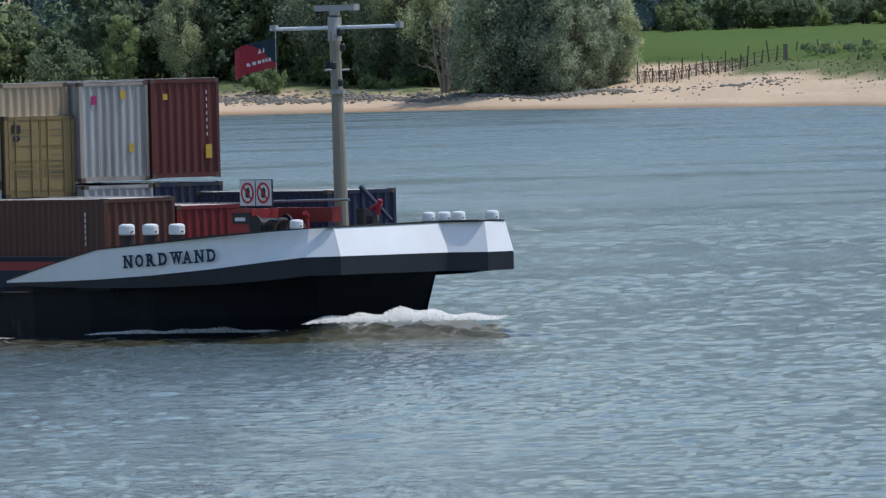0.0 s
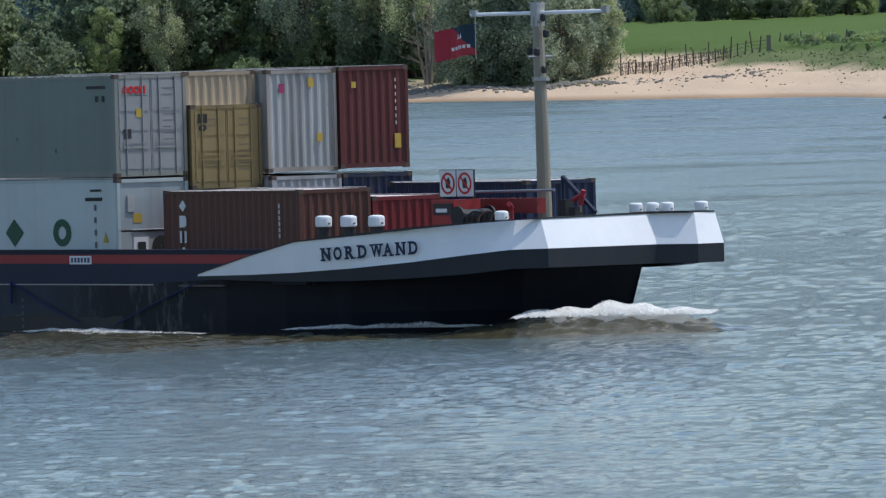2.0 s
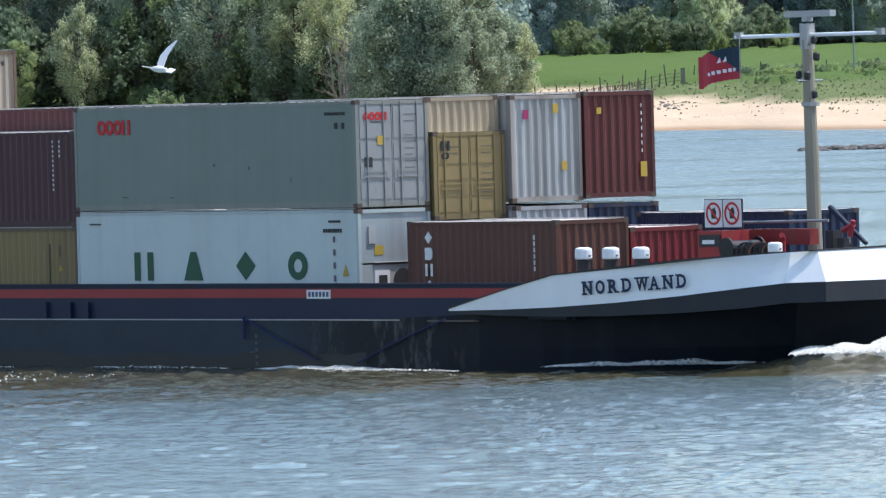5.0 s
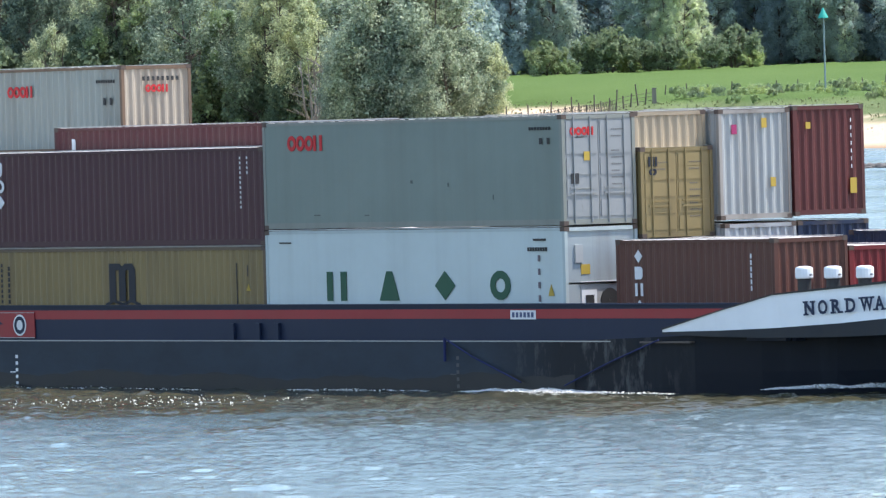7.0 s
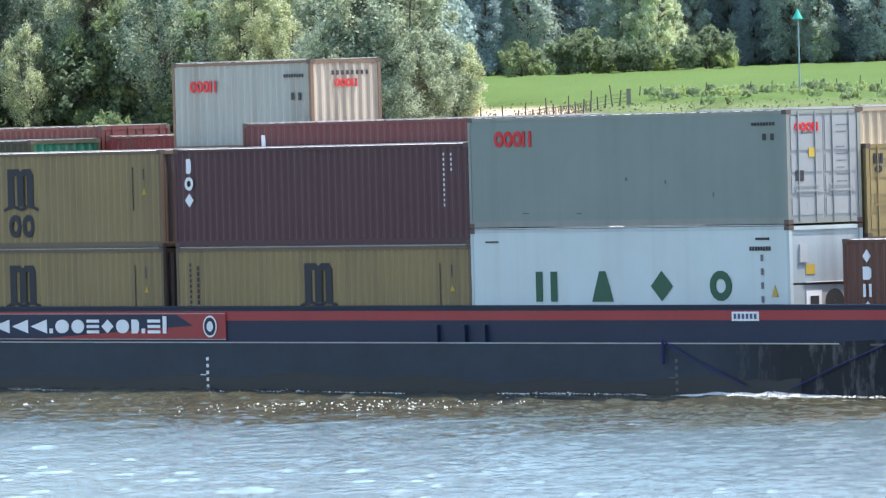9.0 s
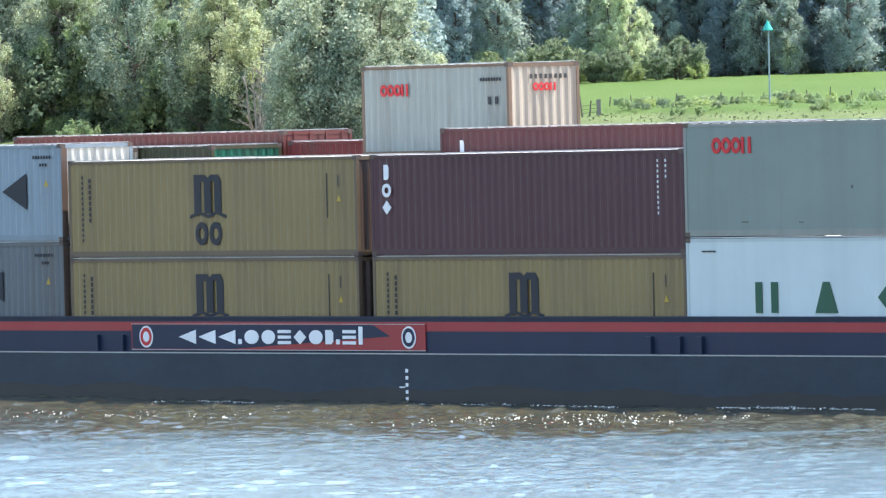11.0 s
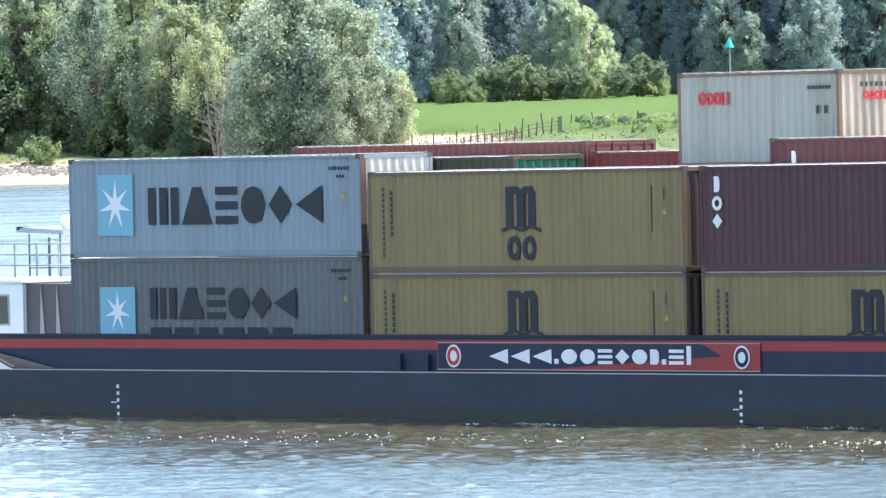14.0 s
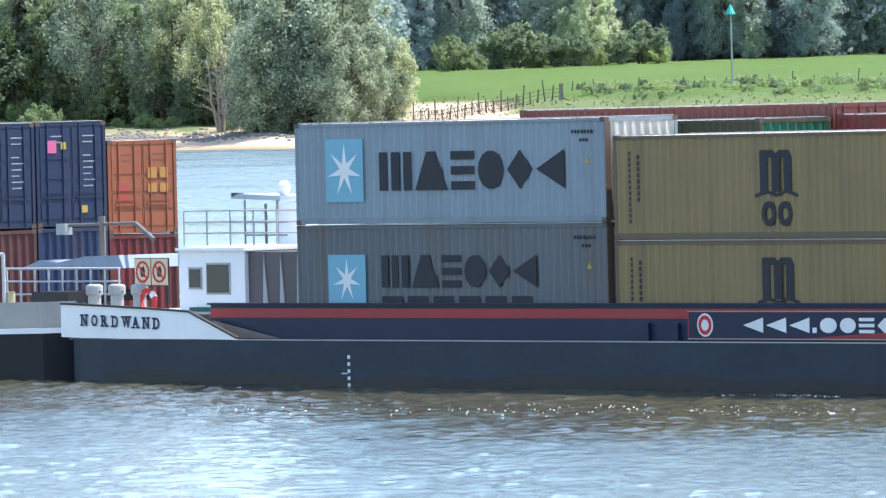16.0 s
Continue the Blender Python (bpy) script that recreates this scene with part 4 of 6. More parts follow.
    aboard(container("dark blue corrugated container low in the stack", BLUEBOX, 6.06, 2.9), 18.75, 7.5, hold)
    aboard(container("dark blue corrugated container by the mast", BLUEBOX, 6.06, 2.62, wear=0.15), 26.75, 7.5, 1.24)
    aboard(container("long dark red container on the far side", (0.20, 0.045, 0.038), 12.19, 2.93, front="doors", wear=0.3), -25.1, 7.5, 4.16)


stow()
# ---- the lead barge ----
def stations():
    """Starboard deck edge from the stern to the stem: x, y, lower and upper height of the white bulwark."""
    return [(29.0, -0.85, 1.52, 1.60), (31.0, -0.72, 1.55, 2.06), (32.7, -0.45, 1.60, 2.44), (34.6, -0.02, 1.70, 2.58), (36.5, 0.55, 1.85, 2.74), (38.2, 1.05, 2.02, 2.86), (39.5, 1.45, 2.14, 2.93),
            (40.2, 2.15, 2.15, 2.95), (40.2, 5.85, 2.14, 2.98), (41.0, 6.60, 2.13, 2.98), (41.0, 7.50, 2.13, 2.98)]


def band(rows, thick=0.05, lean=0.0, start=0):
    """A plate that follows rows of (x, y, low, high), with some thickness inboard."""
    bm = bmesh.new()
    n = len(rows)
    vs = []
    for i, (x, y, lo, hi) in enumerate(rows):
        a, b = rows[max(0, i - 1)], rows[min(n - 1, i + 1)]
        t = Vector((b[0] - a[0], b[1] - a[1], 0)).normalized()
        inn = Vector((-t.y, t.x, 0)) * thick
        o = inn.normalized() * (lean if i >= start else lean * max(0, 1 - (start - i) / 3))
        vs.append([bm.verts.new(v) for v in ((x, y, lo), (x + o.x, y + o.y, hi), (x + inn.x + o.x, y + inn.y + o.y, hi), (x + inn.x, y + inn.y, lo))])
    for a, b in zip(vs, vs[1:]):
        for i in range(4):
            j = (i + 1) % 4
            bm.faces.new((a[i], b[i], b[j], a[j]))
    bm.faces.new(vs[0])
    bm.faces.new(vs[-1][::-1])
    return bm


def loft(sections):
    bm = bmesh.new()
    rings = [[bm.verts.new(v) for v in s] for s in sections]
    for a, b in zip(rings, rings[1:]):
        for i in range(len(a) - 1):
            bm.faces.new((a[i], b[i], b[i + 1], a[i + 1]))
    for r in (rings[0], rings[-1]):
        bm.faces.new(r)
    bmesh.ops.recalc_face_normals(bm, faces=bm.faces[:])
    return bm


def hull_section(x, y, top, rake_x, rake_y):
    """Half round the hull at one station, from the starboard deck edge under the keel to the port edge."""
    p = 10.0 - y
    return [(x, y, top), (x - rake_x * 0.3, y + rake_y * 0.3, 0.55), (x - rake_x, y + rake_y, -1.2), (x - rake_x, p - rake_y, -1.2), (x - rake_x * 0.3, p - rake_y * 0.3, 0.55), (x, p, top)]


def bollard_pair(root, x, y, z, r=0.16, h=0.52, gap=0.85, n=2, name="bollard", stem=None, cap=None):
    for i in range(n):
        b = part(name, lathe([(r * 0.98, 0), (r * 0.85, h * 0.06), (r * 0.85, h * 0.58), (r, h * 0.62), (r, h * 0.66)], 18), stem or DARK, root, "worn steel bollard")
        part("horn", tubes(((-r * 1.4, 0, h * 0.74), (r * 1.4, 0, h * 0.74), r * 0.13)), STEEL, b)
        b.matrix_basis = pose(x + gap * i, y, z)
        part("cap", lathe([(r * 1.02, h * 0.62), (r * 1.12, h * 0.66), (r * 1.12, h * 0.92), (r * 1.04, h * 0.98), (r * 0.6, h * 1.02)], 18), cap or WHITE, b, "" if cap else "white painted cap")


def no_entry_signs(root, x, y, z, yaw=0.0, board=None):
    """Two square prohibition signs side by side on a frame; the board spans 1.4 by 0.7 m."""
    m = pose(x, y, z, 0, 0, yaw)
    fr = part("sign_board", boxes((0, 0.69, 0, 0.02, 0, 0.70), (0.71, 1.40, 0, 0.02, 0, 0.70)), board or PALE, root, "square prohibition signs")
    fr.matrix_basis = m
    part("sign_frame", boxes((-0.02, 1.42, 0.021, 0.05, -0.02, 0.0), (-0.02, 1.42, 0.021, 0.05, 0.70, 0.72), (-0.03, 0.0, 0.021, 0.05, -0.5, 0.72), (1.40, 1.43, 0.021, 0.05, -0.5, 0.72), (0.685, 0.715, -0.005, 0.05, 0, 0.70)), DARK, fr)
    for cx in (0.345, 1.055):
        part("red_ring", ring(0.29, 0.06, 0.01, pose(cx, -0.012, 0.35)), SIGNRED, fr, "red ring")
        part("red_slash", boxes((-0.25, 0.25, -0.014, -0.008, -0.028, 0.028)), SIGNRED, fr).matrix_basis = pose(cx, 0, 0.35, 0, 45, 0)
        part("pictogram", prism([(-0.08, -0.14), (0.06, -0.14), (0.10, 0.02), (0.05, 0.15), (-0.03, 0.12), (-0.10, 0.03)], 0.006, pose(cx, -0.006, 0.36)), DARK, fr, "dark symbol")


def barge():
    root = thing("barge", "long dark blue cargo barge with a white bow and red stripe", "barge")
    st = stations()
    secs = [hull_section(-35.4, 1.2, 1.31, -0.2, 0.2), hull_section(-34.6, -0.2, 1.31, 0, 0.0), hull_section(-33.6, -0.75, 1.31, 0, 0.0), hull_section(-32.5, -0.85, 1.31, 0, 0)]
    secs += [hull_section(x, -0.85, 1.31, 0, 0) for x in (-20, -5, 10, 22)] + [hull_section(26, -0.85, 1.34, 0, 0.02)]
    part("hull", loft(secs), HULL, root, "dark blue-black steel hull, scraped at the waterline")
    low = [(26.0, -0.85, 1.34, 0.0), (28.0, -0.84, 1.40, 0.02), (30.0, -0.66, 1.46, 0.1), (32.0, -0.20, 1.50, 0.2), (34.0, 0.50, 1.55, 0.35), (36.0, 1.50, 1.62, 0.55), (37.4, 2.40, 1.68, 0.8), (38.2, 2.95, 1.70, 1.0)]
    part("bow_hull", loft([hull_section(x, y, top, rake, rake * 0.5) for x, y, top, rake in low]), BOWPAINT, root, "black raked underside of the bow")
    under = bmesh.new()
    under.faces.new([under.verts.new((x, y + 0.02, 1.69 - 0.02)) for x, y, lo, hi in st[1:]] + [under.verts.new((x, 10 - y - 0.02, 1.67)) for x, y, lo, hi in st[1:7][::-1]])
    part("bow_underside", under, BLACK, root)
    strake_paint = paint((0.013, 0.018, 0.026), 0.12, 0.55)
    part("strake", band([(x + 0.02, y - 0.03, lo - 0.03 - 0.44 * min(1, max(0, (x - 29) / 9)), lo + 0.03) for x, y, lo, hi in st], 0.4), strake_paint, root, "dark blue-grey rubbing strake")
    part("bulwark", band([(x, y, lo, hi) for x, y, lo, hi in st], 0.05, 0.36, 6), WHITE, root, "white painted bow plating")
    part("bulwark_cap", band([(x - 0.33 * (i > 6), y - 0.03 + 0.12 * (i == 6), hi, hi + 0.04 + 0.02 * math.sin(5 * i)) for i, (x, y, lo, hi) in enumerate(st)], 0.14), DARK, root, "dark worn rail on top of the plating")
    port = [(x, 10 - y, lo, hi) for x, y, lo, hi in st[:7]] + [(40.55, 7.5, 2.13, 2.98)]
    part("bulwark", band(port, 0.05, -0.40, 5), WHITE, root)
    part("strake", band([(x, y + 0.02, lo - 0.45 * min(1, max(0, (x - 29) / 9)), lo + 0.02) for x, y, lo, hi in port], -0.4), NAVY, root)
    deck = bmesh.new()
    deck.faces.new([deck.verts.new((x, y + 0.06, 1.95)) for x, y, lo, hi in st[2:]] + [deck.verts.new((x, y - 0.06, 1.95)) for x, y, lo, hi in port[:-1][::-1] if x > 32])
    part("foredeck", deck, DECK, root, "dark steel foredeck")
    part("side_deck", boxes((-32.5, 30.0, -0.83, -0.25, 1.27, 1.315), (-32.5, 30.0, 10.25, 10.83, 1.27, 1.315), (-34.8, -26.0, -0.2, 10.2, 1.27, 1.33)), DECK, root, "narrow dark side decks")
    part("hold_floor", boxes((-26.5, 30.5, -0.1, 10.1, 1.10, 1.20)), RUST, root)
    # coaming with its stripe
    for y0, y1 in ((-0.30, -0.14), (10.14, 10.30)):
        c = part("coaming", boxes((-28.6, 33.0, y0, y1, 1.316, 2.22)), NAVY, root, "dark blue hold coaming")
        part("red_stripe", boxes((-28.6, 33.0, y0 - 0.006, y1 + 0.006, 1.87, 2.11)), STRIPE, c, "red painted stripe")
        part("rim", boxes((-28.7, 33.0, y0 - 0.05, y1 + 0.05, 2.20, 2.25)), NAVY, c)
    part("coaming", boxes((33.0, 33.14, -0.1, 10.3, 1.3, 2.22)), NAVY, root)
    part("coaming", boxes((-27.6, -27.46, -0.1, 10.1, 1.34, 2.22)), NAVY, root)
    part("edge_line", boxes((-27, 27.0, -0.868, -0.845, 1.300, 1.328)), GREY, root, "pale worn edge of the side deck")
    # banner on the coaming
    b = part("banner", boxes((-9.8, 2.4, -0.335, -0.31, 1.37, 2.06)), STRIPE, root, "red and dark blue banner with white shapes")
    part("banner_field", prism([(-9.76, 1.40), (-5.5, 1.40), (1.0, 1.74), (0.3, 2.03), (-9.76, 2.03)], 0.01, pose(0, -0.343, 0)), NAVY, b)
    part("banner_edge", boxes((-9.8, 2.4, -0.345, -0.336, 1.365, 1.385), (-9.8, 2.4, -0.345, -0.336, 2.045, 2.06)), GREY, b)
    for x in (-9.15, 1.75):
        part("roundel", ring(0.29, 0.29, 0.006, pose(x, -0.352, 1.715)), PALE, b, "white round emblem")
        part("roundel_ring", ring(0.24, 0.10, 0.006, pose(x, -0.358, 1.715)), SIGNRED if x < 0 else NAVY, b)
    x, rows = -7.75, []
    for k, w in (("arrow", .72), ("arrow", .72), ("arrow", .72), ("dot", .15), ("disc", .60), ("disc", .56), ("slats", .54), ("steps", .52), ("disc", .56), ("block", .32), ("dot", .15), ("slats", .54), ("bar", .16)):
        if k in ("dot", "bar"):
            blocks("emblem", b, PALE, [(x, x + w, 1.53, 1.53 + (0.13 if k == "dot" else 0.46))], -0.356)
        else:
            shapes(b, PALE, [(k, x, x + w, 1.53, 1.90)], -0.356, "white rounded shape")
        x += w + 0.115
    # draught marks
    faded = paint((0.10, 0.10, 0.105), 0.4, 0.7)
    for x in (-22.35, 2.2, 20.95):
        for z in (0.12, 0.30, 0.48, 0.66, 0.84):
            part("draught_mark", boxes((x, x + 0.10, -0.862, -0.852, z, z + 0.09)), PALE if x < 20 else faded, root, "white draught mark" if x < 20 else "worn faint draught mark")
        part("load_line", boxes((x - 0.25, x - 0.02, -0.862, -0.852, 0.45, 0.48)), PALE if x < 20 else faded, root)
    plate = part("number_plate", boxes((22.5, 23.5, -0.32, -0.308, 1.85, 2.08)), PALE, root, "white plate with blue bars")
    blocks("plate_bars", plate, plain((0.08, 0.10, 0.20)), [(22.58 + 0.15 * i, 22.67 + 0.15 * i, 1.90, 2.03) for i in range(6)], -0.33)
    for x in (-11.4, -10.3, 11.0, 12.1, 12.9):
        part("coaming_post", boxes((x, x + 0.20, -0.40, -0.30, 1.32, 1.76)), NAVY, root)
    # mooring ropes
    rope = plain((0.012, 0.022, 0.10), 0.9)
    part("mooring_rope", tubes(((20.6, -0.9, 1.36), (21.7, -0.95, 0.92), 0.02), ((21.7, -0.95, 0.92), (23.6, -0.95, 0.28), 0.022), ((20.55, -0.9, 1.4), (20.6, -0.95, 0.8), 0.04)), rope, root, "blue mooring rope hanging over the side")
    part("mooring_rope", tubes(((25.3, -0.95, 0.2), (27.0, -0.93, 0.78), 0.02), ((27.0, -0.93, 0.78), (28.9, -0.9, 1.35), 0.02)), rope, root, "blue mooring rope hanging over the side")
    wet = bmesh.new()
    ups = [(-32.4 + 0.4 * i, 0.42 + 0.12 * math.sin(0.31 * i) * math.sin(0.17 * i + 1) + 0.03 * math.sin(2.1 * i)) for i in range(146)]
    rows = [[wet.verts.new((x, -0.856, z)) for x, z in ups], [wet.verts.new((x, -0.856, -0.6)) for x, z in ups]]
    for i in range(145):
        wet.faces.new((rows[1][i], rows[1][i + 1], rows[0][i + 1], rows[0][i]))
    part("wet_band", wet, BLACK, root, "dark wet band along the waterline")
    # writing
    dark = plain((0.018, 0.03, 0.07))
    for i, ch in enumerate("NORDWAND"):
        f = i / 7
        x = 33.75 + 2.75 * f
        y = np.interp(x + 0.2, [s[0] for s in st], [s[1] for s in st]) - 0.045
        name_letter(ch, 0.38 if ch == "W" else 0.28, 0.35, dark, root, pose(x - 0.05, y - 0.07, 1.93 + 0.15 * f, 0, -2.5, 14.0), 0.03)
    # bollards, hatches and rails
    for x, y in ((33.0, 0.35), (33.95, 0.45), (34.95, 0.6)):
        bollard_pair(root, x, y, 2.35, 0.20, 0.76, n=1)
    bollard_pair(root, 38.6, 1.9, 2.55, 0.165, 0.62, n=1)
    for x, y in ((39.5, 5.75), (39.75, 6.1), (40.0, 6.4), (40.4, 7.25)):
        bollard_pair(root, x, y, 2.62, 0.165, 0.64, n=1)
    # stern
    stern = [(-34.35, -0.80, 1.36, 2.22), (-33.4, -0.86, 1.34, 2.20), (-30.5, -0.88, 1.33, 2.10), (-28.8, -0.88, 1.33, 2.02), (-26.8, -0.88, 1.31, 1.33)]
    part("stern_bulwark", band(stern, 0.05), WHITE, root, "white painted stern plating")
    part("stern_cap", band([(x, y - 0.03, hi, hi + 0.05) for x, y, lo, hi in stern], 0.12), DARK, root)
    for i, ch in enumerate("NORDWAND"):
        name_letter(ch, 0.25 if ch != "W" else 0.34, 0.31, dark, root, pose(-33.35 + 0.44 * i, -0.90, 1.66 - 0.012 * i), 0.02)
    # Grey-brown triangle under the slope of the stern plating.
    part("brown_triangle", prism([(-28.4, 1.335), (-25.6, 1.335), (-28.4, 1.80)], 0.03, pose(0, -0.42, 0)), paint((0.16, 0.13, 0.12), 0.5), root, "grey-brown triangle beside the stern coaming")
    return root


BARGE = aboard(barge())


def deckhouse():
    """The small white house on the stern."""
    root = thing("deckhouse", "small white steel deckhouse with dark windows on the stern", "cabin", kind="")
    part("wall", boxes((0, 2.75, 0, 0.08, 0, 1.58), (0, 0.08, 0.08, 4.0, 0, 1.58), (2.67, 2.75, 0.08, 4.0, 0, 1.58)), WHITE, root)
    part("roof", boxes((-0.08, 2.83, -0.08, 4.1, 1.58, 1.66)), WHITE, root)
    for x0, x1, z0, z1 in ((0.45, 0.9, 0.62, 1.10), (1.2, 2.1, 0.48, 1.22)):
        w = part("window", boxes((x0 - 0.05, x1 + 0.05, -0.03, -0.002, z0 - 0.05, z1 + 0.05)), GREY, root)
        part("pane", boxes((x0, x1, -0.045, -0.031, z0, z1)), GLASS, w, "dark window pane")
    part("lean_to", boxes((2.76, 5.1, 0.12, 4.0, 0, 1.55)), paint((0.105, 0.09, 0.095), 0.3), root, "brown-grey side panels")
    for x in (3.4, 4.1, 4.8):
        part("panel_rib", prism([(x - 0.03, 0), (x + 0.20, 0), (x + 0.03, 1.5)], 0.03, pose(0, 0.085, 0)), GREY, root)
    part("sill", boxes((-0.2, 5.1, -0.35, 0.1, -0.08, -0.01)), GREY, root)
    part("green_net", boxes((0.75, 2.1, -0.30, -0.05, 0.0, 0.10)), plain((0.03, 0.12, 0.09), 0.9), root, "green net on a ledge")
    return root


aboard(deckhouse(), -31.5, 1.0, 2.0)


def masthead():
    root = thing("foremast", "grey-beige steel mast with a cross yard and radar bar", "mast")
    post = paint((0.29, 0.26, 0.20), 0.3)
    part("pole", tubes(((0, 0, 0), (-0.05, 0, 3.4), 0.20, 0.18), ((-0.05, 0, 3.4), (-0.12, 0, 6.3), 0.175, 0.15), sides=12), post, root)
    part("collar", tubes(((-0.05, 0, 4.60), (-0.05, 0, 4.71), 0.23)), STEEL, root)
    part("bracket", tubes(((-0.05, -0.42, 5.25), (-0.05, 0.42, 5.25), 0.03)), STEEL, root)
    part("mast_head", boxes((-0.24, 0.02, -0.14, 0.14, 6.05, 6.70)), GREY, root)
    part("yard", tubes(((-2.25, -0.55, 6.41), (2.0, 0.50, 6.41), 0.05, 0.05)), WHITE, root, "white cross yard")
    for s in (-1, 1):
        part("yard_lamp", boxes((s * 2.12 - 0.16, s * 2.12 + 0.08, s * 0.52 - 0.06, s * 0.52 + 0.06, 6.36, 6.53)), GREY, root)
    bar = part("radar_bar", boxes((-0.88, 0.88, -0.10, 0.10, 6.87, 7.03)), GREY, root, "pale grey radar bar")
    part("radar_base", tubes(((-0.1, 0, 6.75), (-0.1, 0, 6.88), 0.14)), GREY, root)
    part("lamp", lathe([(0.06, 0), (0.09, 0.05), (0.09, 0.18), (0.05, 0.22)], 10), DARK, root, "small mast lamp").matrix_basis = pose(0.22, 0, 5.75)
    part("lamp", lathe([(0.06, 0), (0.09, 0.05), (0.09, 0.18), (0.05, 0.22)], 10), DARK, root).matrix_basis = pose(0.3, -0.4, 5.27)
    for x, z in ((0.26, 6.18), (-0.34, 5.30), (0.24, 4.80)):
        part("lamp", lathe([(0.05, 0), (0.08, 0.04), (0.08, 0.16), (0.04, 0.20)], 10), DARK, root).matrix_basis = pose(x, -0.12, z)
        part("lamp_arm", tubes(((-0.08, -0.05, z), (x, -0.12, z), 0.022)), STEEL, root)
    return root


MAST = aboard(masthead(), 36.64, 5.0, 1.95)


def foredeck_gear():
    s = thing("prohibition_sign", "two white square prohibition signs on a frame", "sign", "prohibition signs")
    no_entry_signs(s, 0, 0, 0, 0)
    part("sign_post", tubes(((0.1, 0.06, -1.5), (0.1, 0.06, 0.0), 0.03), ((1.3, 0.06, -1.5), (1.3, 0.06, 0.0), 0.03)), DARK, s)
    aboard(s, 34.68, 3.0, 3.54)
    w = thing("anchor_winch", "red and black anchor winch with a wire drum", "winch")
    part("winch_box", boxes((-0.6, 0.35, -0.5, 0.4, 0, 0.85)), paint((0.35, 0.03, 0.03), 0.3), w, "red steel housing")
    part("control_panel", boxes((-0.5, 0.30, -0.54, -0.5, 0.45, 0.75)), DARK, w)
    part("drum", tubes(((0.55, -0.5, 0.40), (0.55, 0.5, 0.40), 0.20), sides=16), BLACK, w, "dark wire drum")
    part("drum_rim", tubes(((0.55, -0.56, 0.40), (0.55, -0.5, 0.40), 0.28), sides=16), BLACK, w)
    part("drum_rim", tubes(((0.55, 0.5, 0.40), (0.55, 0.56, 0.40), 0.28), sides=16), BLACK, w)
    part("beam", boxes((-0.6, 2.1, 0.9, 1.2, 0.45, 0.85)), paint((0.24, 0.022, 0.022), 0.4), w, "red steel beam")
    part("pipe", tubes(((-0.8, 1.1, 1.02), (2.6, 1.1, 1.05), 0.035)), STEEL, w)
    part("pedestal", boxes((-0.6, 3.0, -0.45, 0.75, -0.67, 0.0)), RUST, w)
    for k in range(7):
        part("hose_coil", ring(0.30 - 0.02 * (k % 3), 0.05, 0.05, pose(1.15 + 0.13 * k, -0.42 + 0.03 * k, 0.26, 0, 0, 24)), RUST if k in (3, 6) else BLACK, w, "coiled hose and rope")
    part("control_plate", boxes((-0.35, 0.1, -0.56, -0.541, 0.52, 0.62)), PALE, w)
    part("vent", tubes(((1.9, 0.2, 0), (1.9, 0.2, 0.62), 0.05), ((1.9, 0.2, 0.62), (2.05, 0.0, 0.72), 0.07)), STRIPE, w, "red deck vent")
    aboard(w, 35.9, 2.7, 2.62)
    c = thing("deck_crane", "folded dark deck crane with a red hose", "crane")
    part("crane_post", boxes((-0.15, 0.15, -0.15, 0.15, 0, 1.4), (0.3, 0.55, -0.15, 0.15, 0, 1.2)), DARK, c)
    part("crane_arm", tubes(((-0.1, 0, 2.0), (1.25, 0, 1.05), 0.075, 0.055), ((-0.1, 0, 2.0), (-0.1, 0, 0.6), 0.045)), NAVY, c)
    part("ram", tubes(((0.45, 0.08, 0.6), (0.55, 0.05, 1.45), 0.05)), STEEL, c)
    part("hose", tubes(((0.6, -0.2, 1.4), (1.0, -0.2, 1.55), 0.08), ((0.85, -0.2, 1.25), (1.0, -0.2, 1.65), 0.07)), paint((0.38, 0.03, 0.05), 0.1), c, "red coiled hose")
    part("base_beam", boxes((-0.3, 1.5, -0.2, 0.2, 0.35, 0.62)), DARK, c)
    aboard(c, 35.2, 6.9, 1.95)


foredeck_gear()


